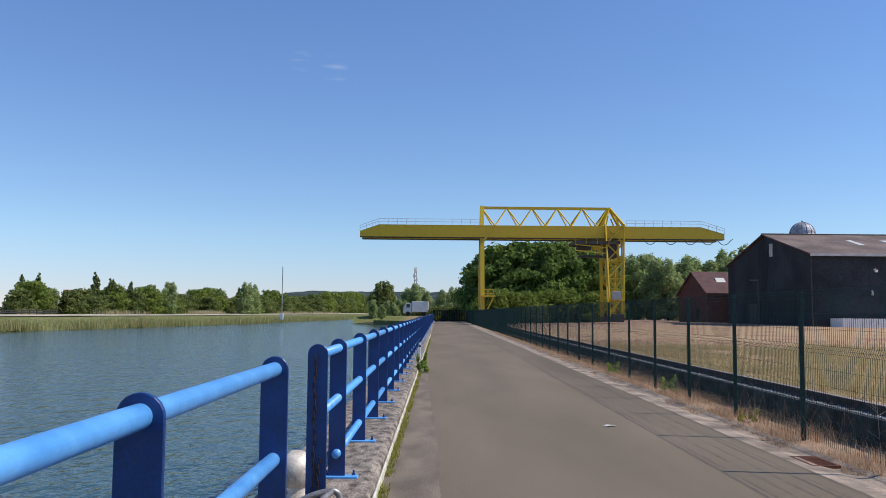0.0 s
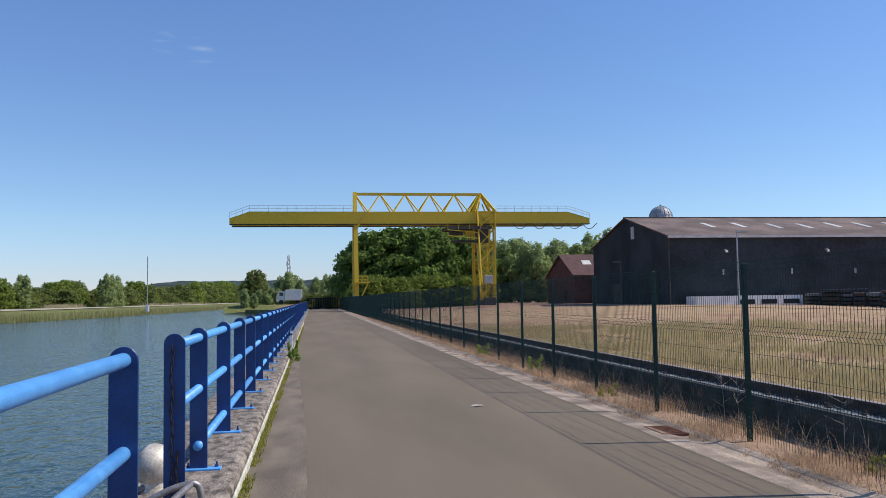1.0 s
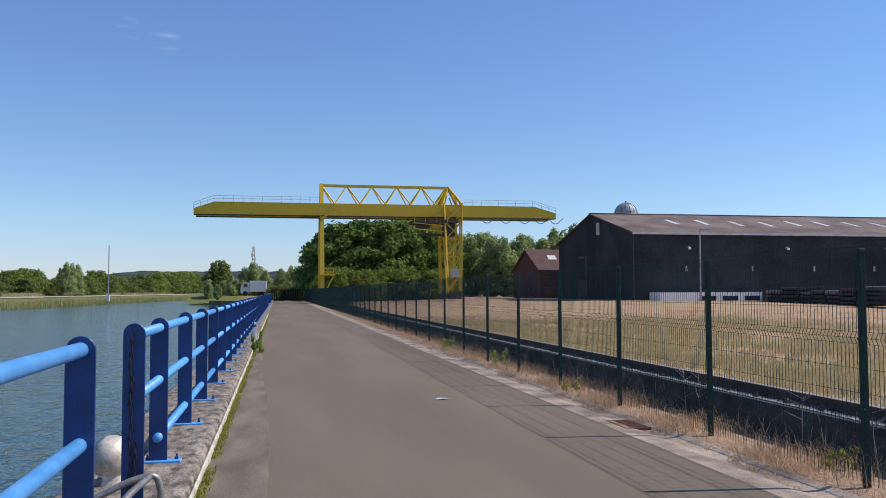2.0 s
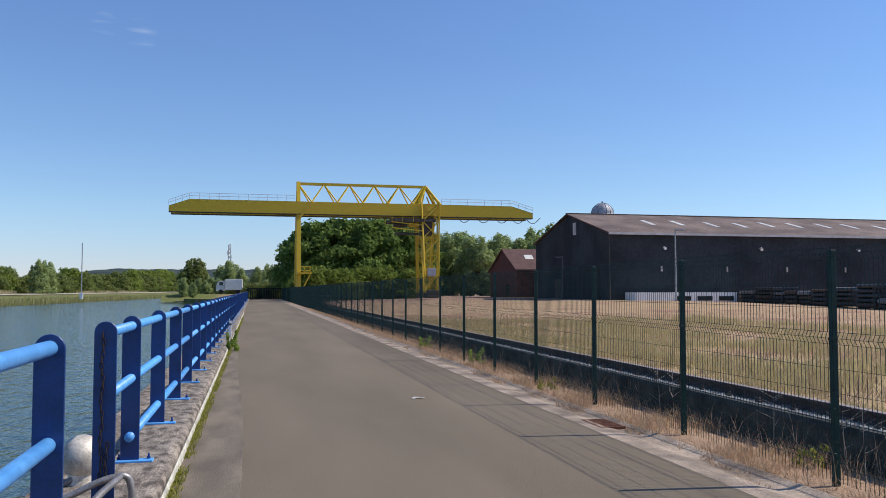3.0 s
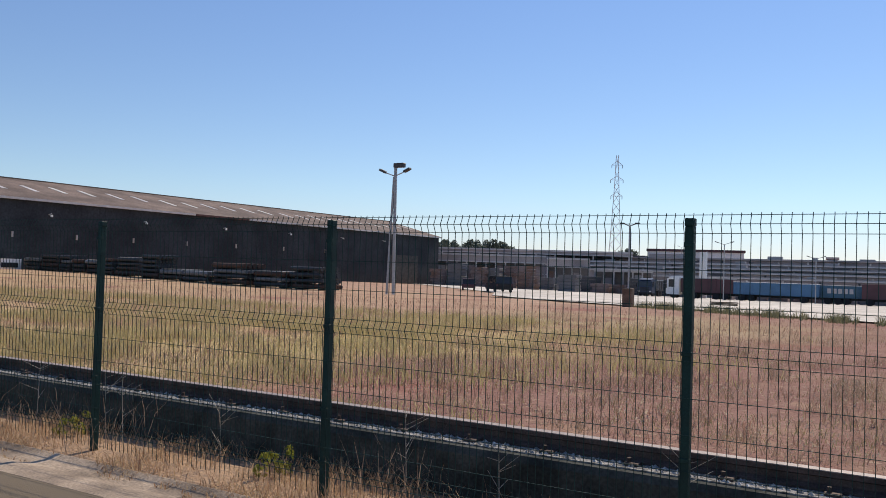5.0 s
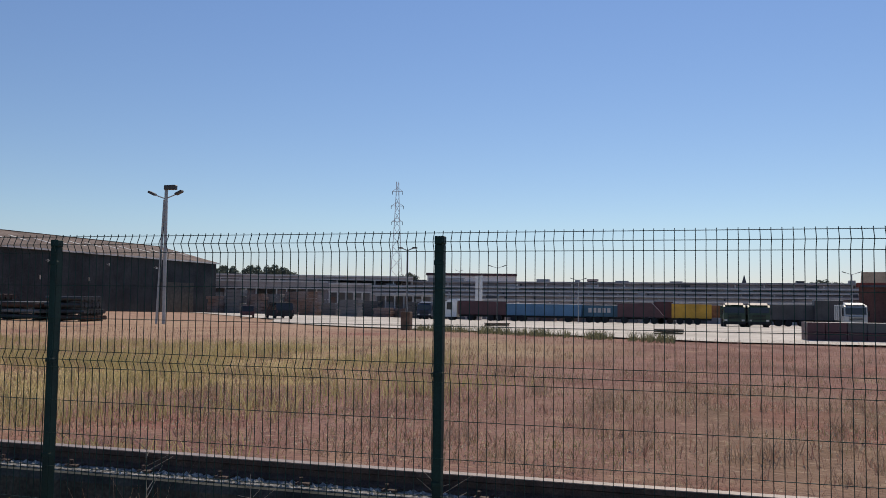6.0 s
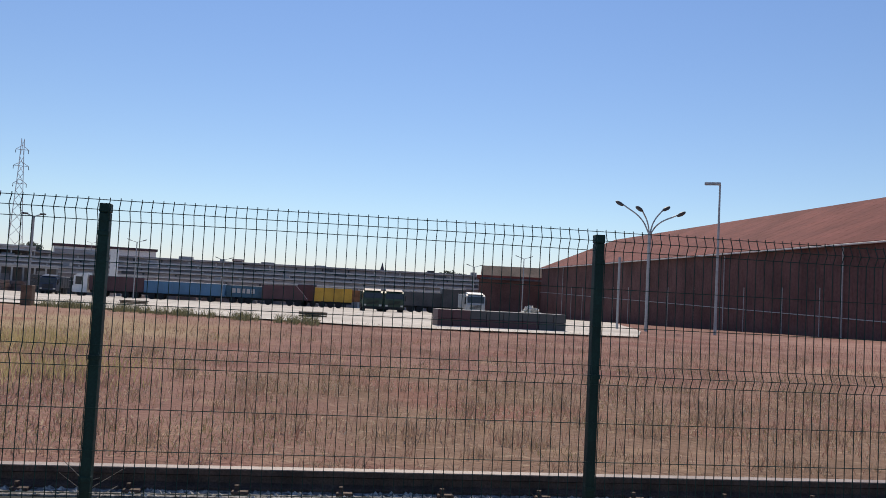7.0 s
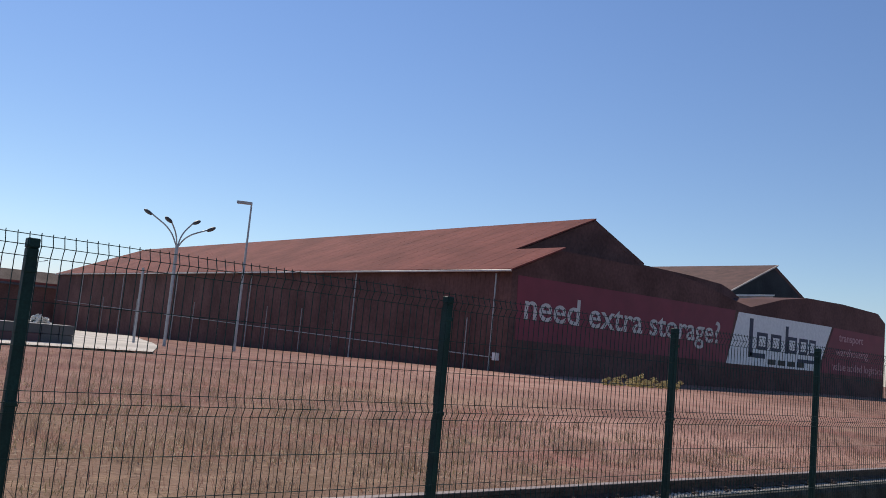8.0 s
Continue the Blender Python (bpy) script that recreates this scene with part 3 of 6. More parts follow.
# ---- mesh fence ----
FX, FZ = 4.505, -0.01
FENCE_Y = [6.05 + 2.5 * k for k in range(-9, 56)]


def wire_panel():
    """One panel of welded mesh: upright wires with folds, level wires in front of them."""
    folds = (0.18, 1.18, 1.88)
    levels = [0.13, 0.18, 0.23, 0.33, 0.53, 0.73, 0.93, 1.13, 1.18, 1.23, 1.43, 1.63, 1.83, 1.88, 1.93]
    zs = [0.0, 0.13, 0.18, 0.23, 1.13, 1.18, 1.23, 1.83, 1.88, 1.93, 1.942]
    off = [0.025 if z in folds else 0 for z in zs]
    r = 0.0018
    verts, faces = [], []

    def run(pts, u, v):
        base = len(verts)
        for p in pts:
            for du, dv in ((-1, -1), (1, -1), (1, 1), (-1, 1)):
                verts.append(tuple(p[i] + r * (du * u[i] + dv * v[i]) for i in range(3)))
        for k in range(len(pts) - 1):
            for s in range(4):
                a, b = base + 4 * k + s, base + 4 * k + (s + 1) % 4
                faces.append((a, b, b + 4, a + 4))

    for k in range(50):
        y = 0.025 + 0.05 * k
        run([(-o, y, z) for z, o in zip(zs, off)], (1, 0, 0), (0, 1, 0))
    for z in levels:
        o = 0.03 if z in folds else 0.005
        run([(-o, 0.0, z), (-o, 2.5, z)], (1, 0, 0), (0, 0, 1))
    me = bpy.data.meshes.new("mesh_panel")
    me.from_pydata(verts, [], faces)
    return me


fence = thing("fence", "dark green welded mesh fence on square steel posts", "fence")
panel_me = wire_panel()
bm = boxes((-0.026, 0.026, -0.025, 0.025, -0.12, 1.90), bevel=0.004)
fpost_me = bpy.data.meshes.new("post")
bm.to_mesh(fpost_me)
bm.free()
bm = boxes((-0.0275, 0.0275, -0.0265, 0.0265, 1.90, 1.945), bevel=0.004)
cap_me = bpy.data.meshes.new("post_cap")
bm.to_mesh(cap_me)
bm.free()
bm = boxes((-0.022, 0.0, -0.028, 0.028, -0.012, 0.012), bevel=0.002)
clip_me = bpy.data.meshes.new("clip")
bm.to_mesh(clip_me)
bm.free()
for y in FENCE_Y:
    from_mesh("mesh_panel", panel_me, GREEN, fence).location = (FX, y, FZ + 0.03)
    p = from_mesh("post", fpost_me, GREEN, fence)
    p.location = (FX + 0.034, y, FZ)
    from_mesh("post_cap", cap_me, GREEN, p)
    if -8 < y < 40:
        for z in (0.25, 0.62, 1.2, 1.8):
            from_mesh("clip", clip_me, GALV if z in (0.62, 1.2) else GREEN, p).location = (-0.01, 0, z)

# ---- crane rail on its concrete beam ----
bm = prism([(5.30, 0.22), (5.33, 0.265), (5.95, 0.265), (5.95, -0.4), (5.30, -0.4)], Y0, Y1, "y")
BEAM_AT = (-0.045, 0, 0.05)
tagged(part("crane_rail_beam", bm, [BEAM]), "near-black concrete crane rail beam", "rail beam", kind="structure").location = BEAM_AT
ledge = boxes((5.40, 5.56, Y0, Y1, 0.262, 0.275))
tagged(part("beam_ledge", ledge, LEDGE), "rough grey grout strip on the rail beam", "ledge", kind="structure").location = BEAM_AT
crail = thing("crane_rail", "dark steel crane rail with a worn bright head", "rail", BEAM_AT)
part("web", prism([(5.57, 0.268), (5.71, 0.268), (5.71, 0.29), (5.66, 0.31), (5.66, 0.35), (5.68, 0.36), (5.68, 0.392), (5.60, 0.392), (5.60, 0.36), (5.62, 0.35), (5.62, 0.31), (5.57, 0.29)], Y0, Y1, "y"), RAILSTEEL, crail)
part("rail_head", boxes((5.598, 5.682, Y0, Y1, 0.392, 0.398)), RAILTOP, crail)
bm = boxes((5.46, 5.585, -0.05, 0.05, 0.275, 0.295), bevel=0.004)
bar(bm, (5.50, 0.02, 0.295), (5.50, 0.02, 0.325), 0.03, 6)
rclip_me = bpy.data.meshes.new("rail_clip")
bm.to_mesh(rclip_me)
bm.free()
for k in range(140):
    from_mesh("rail_clip", rclip_me, RAILSTEEL, crail).location = (0, -12 + 0.62 * k, 0)
verts, faces = [], []
r = random.Random(17)
for _ in range(2600):
    x, y, z, a = r.uniform(5.41, 5.56), -9 + 44 * r.random() ** 1.3, 0.272, r.uniform(0.008, 0.026)
    b = len(verts)
    for dx, dy, dz in ((-1, -0.7, 0), (0.8, -1, 0), (1, 0.8, 0), (-0.7, 1, 0), (0.1, 0.1, 0.9)):
        verts.append((x + a * dx * r.uniform(0.7, 1.2), y + a * dy * r.uniform(0.7, 1.2), z + a * dz))
    faces += [(b, b + 1, b + 4), (b + 1, b + 2, b + 4), (b + 2, b + 3, b + 4), (b + 3, b, b + 4)]
me = bpy.data.meshes.new("ballast")
me.from_pydata(verts, [], faces)
tagged(from_mesh("ballast", me, STONE), "loose grey stones on the rail beam ledge", "gravel", kind="stuff").location = BEAM_AT

# ---- gantry crane ----
CY, LX, RXC = 115.0, 5.64, 23.75
crane = thing("gantry_crane", "yellow steel gantry crane with a long box girder over the quay", "crane", (0, CY, 0))
GB, GT, GL, GR = 11.88, 13.55, -11.1, 38.8
for dy in (-1.6, 1.6):
    part("girder", prism([(GL, GB), (GR, GB), (GR, GB + 0.75), (GR - 3.2, GT), (GL + 2.6, GT), (GL, GB + 0.75)], dy - 0.45, dy + 0.45, "y"), YELLOW, crane)
    part("girder_flange", boxes((GL, GR, dy - 0.55, dy + 0.55, GB - 0.08, GB)), CRANEGREY, crane)
TOPZ = 16.2
part("top_chord", bars([((LX, 0, TOPZ), (RXC - 0.6, 0, TOPZ))], 0.36), YELLOW, crane)
n = 10
for k in range(n):
    xa, xb = LX + (RXC - 0.6 - LX) * k / n, LX + (RXC - 0.6 - LX) * (k + 1) / n
    for dy in (-1.6, 1.6):
        a, b = ((xa, 0, TOPZ), (xb, dy, GT)) if k % 2 == 0 else ((xa, dy, GT), (xb, 0, TOPZ))
        part("truss_diagonal", bars([(a, b)], 0.14), YELLOW, crane)
# slender leg
for dy, dz in ((-3.2, 0), (3.2, 0)):
    part("leg", bars([((LX, dy, 1.6), (LX, dy * 0.5, GB + 1))], 0.55), YELLOW, crane)
    part("upright", bars([((LX, dy * 0.5, GB), (LX, 0, TOPZ + 0.2))], 0.5), YELLOW, crane)
    part("knee_brace", bars([((LX, dy * 0.66, GB - 0.6), (LX + 1.9, dy * 0.66, GT - 0.1))], 0.28), YELLOW, crane)
    bm = boxes((LX - 0.5, LX + 0.5, dy - 1.6, dy + 1.6, 0.9, 1.7), bevel=0.05)
    part("bogie", bm, YELLOW, crane)
    for wy in (-1.0, 1.0):
        part("wheel", bars([((LX - 0.12, dy + wy, 0.74), (LX + 0.12, dy + wy, 0.76))], 0.62, 18), CRANEGREY, crane)
part("end_tie", bars([((LX, -3.2, 2.2), (LX, 3.2, 2.2))], 0.4), YELLOW, crane)
# access platform on the slender leg
part("platform", boxes((LX - 0.3, LX + 1.7, -4.0, -2.5, 3.75, 3.95)), YELLOW, crane)
for a, b in (((1.45, 3.65), (0.4, 1.6)), ((1.45, 3.7), (1.45, 4.7)), ((0.2, 4.7), (1.45, 4.7)), ((0.2, 4.2), (1.45, 4.2)), ((0.7, 3.7), (0.7, 4.7))):
    part("platform_rail", bars([((LX + a[0], -3.85, a[1]), (LX + b[0], -3.85, b[1]))], 0.14), YELLOW, crane)
# lattice leg: four corner posts, ties and crossing braces
for dy in (-2.6, 2.6):
    tiers = [1.6, 4.0, 6.4, 8.8, 11.2, GT]
    half = lambda z: 0.88 + 0.4 * (z - 1.6) / 12
    for sx in (-1, 1):
        for ddy in (-0.6, 0.6):
            part("leg", bars([((RXC + sx * half(1.6), dy + ddy, 1.2), (RXC + sx * half(GT), dy * 0.6 + ddy, GT + 0.3))], 0.2), YELLOW, crane)
    for k, (z0, z1) in enumerate(zip(tiers, tiers[1:])):
        for ddy in (-0.6, 0.6):
            f0, f1 = 1 - 0.4 * (z0 - 1.6) / 12, 1 - 0.4 * (z1 - 1.6) / 12
            s = 1 if k % 2 else -1
            part("brace", bars([((RXC + s * half(z0), dy * f0 + ddy, z0), (RXC - s * half(z1), dy * f1 + ddy, z1))], 0.14), YELLOW, crane)
            part("brace", bars([((RXC - s * half(z0), dy * f0 + ddy + 0.02, z0), (RXC + s * half(z1), dy * f1 + ddy + 0.02, z1))], 0.10), YELLOW, crane)
            part("brace", bars([((RXC - half(z1), dy * f1 + ddy, z1), (RXC + half(z1), dy * f1 + ddy, z1))], 0.12), YELLOW, crane)
    part("bogie", boxes((RXC - 0.8, RXC + 0.8, dy - 1.4, dy + 1.4, 0.5, 1.6), bevel=0.05), CRANEGREY, crane)
    for s in (-1, 1):
        part("portal_brace", bars([((RXC + s * 1.55, dy * 0.6, GT), (RXC - 0.3, 0, TOPZ + 0.1))], 0.34), YELLOW, crane)
        part("portal_brace", bars([((RXC + s * 1.55, dy * 0.6, GT - 1.9), (RXC - 0.3 + s * 0.5, dy * 0.6, TOPZ - 1.2))], 0.16), YELLOW, crane)
part("switch_cabinet", boxes((RXC - 0.7, RXC + 0.4, -3.95, -3.15, 3.5, 4.6), bevel=0.03), GALV, crane)
# trolley, hoist frame and driver's cab under the girder
for dy in (-2.4, 2.4):
    part("trolley_beam", boxes((18.2, 24.4, dy - 0.2, dy + 0.2, 11.05, 11.5)), CRANEGREY, crane)
    for x in (18.7, 21.2, 23.8):
        part("trolley_wheel", bars([((x, dy - 0.15, 11.35), (x, dy + 0.15, 11.35))], 0.5, 12), CRANEGREY, crane)
    part("trolley_rail", bars([((18.2, dy * 1.2, 12.0), (24.4, dy * 1.2, 12.0))], 0.07), YELLOW, crane)
    for x in (18.2, 19.7, 21.2, 22.8, 24.4):
        part("trolley_post", bars([((x, dy * 1.2, 11.0), (x, dy * 1.2, 12.0))], 0.06), YELLOW, crane)
for x in (18.4, 19.8, 21.4, 24.0):
    part("trolley_beam", boxes((x - 0.15, x + 0.15, -2.2, 2.2, 11.1, 11.4)), CRANEGREY, crane)
part("winch", bars([((18.7, -1.2, 10.7), (20.6, -1.2, 10.7))], 0.75, 14), CRANEGREY, crane)
part("motor", boxes((20.8, 22.2, -1.6, -0.8, 10.35, 11.0), bevel=0.06), YELLOW, crane)
part("driver_cab", boxes((22.4, 24.0, -2.3, -0.9, 9.2, 11.0), bevel=0.05), CRANEGREY, crane)
for x in (18.6, 20.0, 21.4):
    part("hoist_rope", bars([((x, -1.2, 10.7), (x, -1.2, 9.3))], 0.07), CRANEGREY, crane)
part("spreader", boxes((18.9, 22.2, -1.5, -0.9, 9.3, 9.6), bevel=0.03), CRANEGREY, crane)
for z in (11.0, 10.2):
    part("trolley_brace", bars([((18.2, -2.5, z), (22.6, -2.5, z - 0.4))], 0.12), YELLOW, crane)

# walkway railings
rail_z = GT + 0.8
for a, b in ((GL, LX - 0.5), (RXC + 1.6, GR)):
    for z in (rail_z, GT + 0.42):
        part("walkway_rail", bars([((max(a, GL + 2.6), -2.05, z), (min(b, GR - 3.2), -2.05, z))], 0.055), WHITEP, crane)
    x = max(a, GL + 2.6)
    while x <= min(b, GR - 3.2):
        part("walkway_post", bars([((x, -2.05, GT), (x, -2.05, rail_z))], 0.05), WHITEP, crane)
        x += 1.25
for x0, x1, s in ((GL, GL + 2.6, 1), (GR, GR - 3.2, 1)):
    for z in (0, 0.35):
        part("walkway_rail", bars([((x0, -2.05, GB + 1.5 - z), (x1, -2.05, rail_z - z))], 0.055), WHITEP, crane)
    for k in range(3):
        f_ = k / 3
        part("walkway_post", bars([((x0 + (x1 - x0) * f_, -2.05, GB + 0.75 + (GT - GB - 0.75) * f_), (x0 + (x1 - x0) * f_, -2.05, GB + 1.5 + (rail_z - GB - 1.75) * f_))], 0.05), WHITEP, crane)
for x in (27.5, 30.3, 33.0, 35.4, 37.6):
    from_mesh("cable_loop", tube([(x, -2.1, GB + 0.05), (x + 1.1, -2.1, GB - 0.75), (x + 2.3, -2.1, GB + 0.05)], 0.05), CRANEGREY, crane)


# ---- buildings ----
# dark warehouse: long cladded hall with a ridge along x
DX0, DX1, DY0, DY1, DE, DR, DYR = 38.4, 141.7, 85.7, 110.6, 8.0, 11.1, 98.1
dark = thing("warehouse", "long dark grey clad warehouse with a brown sheet roof and skylights", "warehouse", (0, 0, 0))
part("wall", prism([(DY0, -3), (DY0, DE), (DYR, DR - 0.15), (DY1, DE), (DY1, -3)], DX0, DX1), BLACKCLAD, dark)
rib = bmesh.new()
x = DX0 + 0.4
while x < DX1:
    box(rib, x - 0.05, x + 0.05, DY0 - 0.015, DY0 + 0.02, -2, DE - 0.25)
    x += 0.8
y = DY0 + 0.4
while y < DY1:
    top = DE + (DR - DE) * (1 - abs(y - DYR) / 12.45) - 0.4
    box(rib, DX0 - 0.015, DX0 + 0.02, y - 0.05, y + 0.05, -1, top)
    y += 0.8
part("cladding_ribs", rib, BLACKCLAD, dark)
sl = (DR - DE) / (DYR - DY0)
slab = lambda y0, y1, up, th: [(y0, DE + (y0 - DY0) * sl + up), (y1, DE + (y1 - DY0) * sl + up), (y1, DE + (y1 - DY0) * sl + up + th), (y0, DE + (y0 - DY0) * sl + up + th)]
part("roof", prism(slab(DY0 - 0.35, DYR, 0.0, 0.12), DX0 - 0.3, DX1 + 0.3), DARKROOF, dark)
part("roof", prism([(DY1 + 0.35, DE - 0.08), (DYR, DR), (DYR, DR + 0.12), (DY1 + 0.35, DE + 0.05)], DX0 - 0.3, DX1 + 0.3), DARKROOF, dark)
for a, b in ((DX0 - 0.3, 78), (78.2, 88), (88.2, 112), (112.2, DX1 + 0.3)):
    part("roof_gutter", boxes((a, b, DY0 - 0.5, DY0 - 0.33, DE - 0.22, DE + 0.02)), GUTTERW if a != 78.2 else TILEROOF, dark)
part("ridge_cap", boxes((DX0 - 0.3, DX1 + 0.3, DYR - 0.25, DYR + 0.25, DR + 0.08, DR + 0.2)), DARKROOF, dark)
x, k = 46.0, 0
while x < DX1 - 2:
    up = 7.6 if k % 6 in (0, 1, 4, 5) else 6.9
    part("skylight", prism(slab(DY0 + up - 2.6, DY0 + up + 0.6, 0.124, 0.03), x, x + 0.62), SKYLIGHT if k % 4 < 2 else GUTTERW, dark)
    x += 4.2 if k % 2 else 3.9
    k += 1
part("gable_window", boxes((DX0 - 0.08, DX0, 95.6, 96.5, 8.4, 9.9)), GUTTERW, dark)
part("gable_trim", prism([(DY0 - 0.35, DE - 0.1), (DYR, DR - 0.02), (DYR, DR + 0.1), (DY0 - 0.35, DE + 0.06)], DX0 - 0.34, DX0 - 0.3), TILEROOF, dark)
part("door", boxes((DX0 - 0.08, DX0, 100.5, 103.0, 0.4, 3.0)), CRANEGREY, dark)
part("gate", boxes((DX0 - 0.06, DX0, 88.5, 95, 0.4, 4.6)), TYRE, dark)
part("downpipe", bars([((DX0 - 0.1, DY0 - 0.1, 0), (DX0 - 0.1, DY0 - 0.1, DE))], 0.14, 8), CRANEGREY, dark)
part("gate", boxes((124, 134, DY0 - 0.1, DY0, -2, 4.0)), CRANEGREY, dark, "grey sliding gate")
for k, x in enumerate((44.8, 57, 70, 83.5, 97, 110, 122)):
    bm = bars([((x, DY0 - 0.02, 6.4), (x, DY0 - 0.5, 6.5))], 0.06)
    box(bm, x - 0.14, x + 0.14, DY0 - 0.66, DY0 - 0.44, 6.12, 6.38, bevel=0.04)
    part("wall_lamp", bm, WHITEP, dark)
for k, x in enumerate((44.6, 52.8, 60.6, 68.5, 77, 86, 96, 106)):
    part("hose_box", boxes((x - 0.1, x + 0.1, DY0 - 0.14, DY0, 3.7, 4.3), bevel=0.02), SILO, dark)
low = thing("site_cabin", "low white site cabin strip with dark openings against the warehouse", "cabin", (0, 0, 0))
part("wall", boxes((39.9, 52.0, DY0 - 3.2, DY0 - 0.6, -0.4, 1.35)), WHITEP, low)
for k in range(3):
    part("opening", boxes((44.6 + 2.6 * k, 46.4 + 2.6 * k, DY0 - 3.25, DY0 - 3.2, 0.45, 0.95)), GLASS, low)

silo = thing("silo", "ribbed metal silo dome behind the warehouse", "silo", (50.2, 114.5, 0))
bm = bmesh.new()
bmesh.ops.create_uvsphere(bm, u_segments=32, v_segments=12, radius=1.68, matrix=Matrix.Translation((0, 0, 12.85)))
part("dome", bm, DOMESHEET, silo)
part("body", bars([((0, 0, -0.5), (0, 0, 12.85))], 3.36, 32), SILO, silo, smooth=True)
bm = bmesh.new()
for k in range(16):
    a = k * math.pi / 8
    for j in range(8):
        e0, e1 = j * math.pi / 16, (j + 1) * math.pi / 16
        pt = lambda e: (1.70 * math.cos(e) * math.cos(a), 1.70 * math.cos(e) * math.sin(a), 12.85 + 1.70 * math.sin(e))
        bar(bm, pt(e0), pt(e1), 0.04)
bar(bm, (0, 0, 14.5), (0, 0, 14.75), 0.3, 8)
part("dome_ribs", bm, DOMESHEET, silo)

brick = thing("brick_shed", "red brick shed with a steep dark tiled roof", "shed", (0, 0, 0))
bx, by0, byr, by1 = 37.0, 115.0, 121.6, 128.8
part("wall", prism([(by0, -1), (by0, 4.6), (byr, 7.6), (by1, 4.6), (by1, -1)], bx, bx + 14), BRICKRED, brick)
part("roof", prism([(by0 - 0.4, 4.4), (byr, 7.7), (byr, 7.9), (by0 - 0.4, 4.6)], bx - 0.3, bx + 14.3), TILEROOF, brick)
part("roof", prism([(by1 + 0.4, 4.4), (byr, 7.7), (byr, 7.9), (by1 + 0.4, 4.6)], bx - 0.3, bx + 14.3), TILEROOF, brick)
part("door", boxes((bx - 0.05, bx, 118.8, 120.2, 0, 2.4)), GLASS, brick)
for x, yy in ((bx + 2.4, 118.6), (bx + 8, 117.6)):
    zz = 4.4 + (yy - by0 + 0.4) / (byr - by0 + 0.4) * 3.3
    part("roof_window", prism([(yy - 0.5, zz - 0.1), (yy + 0.5, zz + 0.55), (yy + 0.5, zz + 0.62), (yy - 0.5, zz - 0.03)], x, x + 1.3), SKYLIGHT, brick)

# red warehouse
QX0, QX1, QX2 = 42.3, 47.6, 155.0
red = thing("warehouse", "long rust-red clad warehouse with painted gable sign", "warehouse", (0, 0, 0))
part("wall", prism([(-41.4, -3), (-41.4, 7.1), (-46.3, 9.2), (-60, 9.3), (-64, 9.0), (-71, 7.9), (-73.2, 7.65), (-79.2, 9.0), (-84, 9.65), (-92, 9.8), (-100.9, 9.6), (-103, 8.6), (-103, -3)], QX0, QX1), REDCLAD, red)
part("wall", prism([(-41.4, -3.5), (-41.4, 7.1), (-55.9, 13.3), (-63.2, 10.45), (-71, 10.4), (-76.5, 10.2), (-78.4, 9.75), (-83, 8.0), (-83, -3.5)], QX1, QX2), REDCLAD, red)
rsl = (13.4 - 7.22) / 14.5
rz = lambda y, up=0.0: 7.22 + (-41.4 - y) * rsl + up
part("roof", prism([(-41.0, rz(-41.0, 0.02)), (-55.9, rz(-55.9, 0.02)), (-55.9, rz(-55.9, 0.14)), (-41.0, rz(-41.0, 0.14))], QX1 - 0.3, QX2 + 0.3), REDROOF, red)
part("roof", prism([(-41.0, rz(-41.0, 0.016)), (-46.35, rz(-46.35, 0.016)), (-46.35, rz(-46.35, 0.136)), (-41.0, rz(-41.0, 0.136))], QX0 - 0.35, QX1 - 0.3), REDROOF, red)
part("roof", prism([(-55.9, 13.1), (-63.4, 10.1), (-63.4, 10.62), (-55.9, 13.55)], QX1 - 0.012, QX2), REDCLAD, red)
bm = bmesh.new()
x = QX0
while x < QX2:
    top = -46.3 if x < QX1 else -55.8
    bar(bm, (x, -41.0, rz(-41.0, 0.13)), (x, top, rz(top, 0.13)), 0.03)
    x += 2.0
part("roof_seams", bm, REDROOF, red)
part("roof_gutter", boxes((QX0 - 0.35, QX2, -41.0, -40.86, 6.98, 7.12), bevel=0.02), GUTTERW, red)
bm = bmesh.new()
x = QX0 + 0.3
while x < QX2:
    box(bm, x - 0.04, x + 0.04, -41.41, -41.385, -3, 6.95)
    x += 0.5
part("cladding_ribs", bm, REDCLAD, red)
for x in (43.7, 61.6, 81.5, 101.5, 121, 140):
    part("downpipe", bars([((x, -41.2, -3), (x, -41.2, 6.9))], 0.12, 8), GALV, red)
for x in (46.2, 64.3, 70.0, 76.9, 88, 95, 108, 114, 128, 134):
    part("short_post", bars([((x, -41.0, -3), (x, -41.0, 3.6))], 0.09, 6), GALV, red)
part("cable_duct", bars([((QX0 + 0.9, -41.25, 0.9), (QX2, -41.25, 2.6))], 0.07), GALV, red)
part("meter_box", boxes((42.9, 43.35, -41.4, -41.1, 0.7, 1.25), bevel=0.02), WHITEP, red)
# painted sign on the gable
SX = QX0 - 0.012
part("sign_field", prism([(-42.0, 6.85), (-70.6, 7.1), (-69.3, 2.2), (-42.2, 2.3)], SX, SX + 0.006), BANNER, red)
part("sign_panel", prism([(-71.1, 7.0), (-89.7, 7.12), (-86.8, 2.26), (-69.4, 2.16)], SX - 0.004, SX + 0.006), WHITEP, red)
part("sign_field", prism([(-90.1, 7.1), (-102.7, 7.0), (-102.7, 2.1), (-87.3, 2.2)], SX, SX + 0.006), BANNER, red)


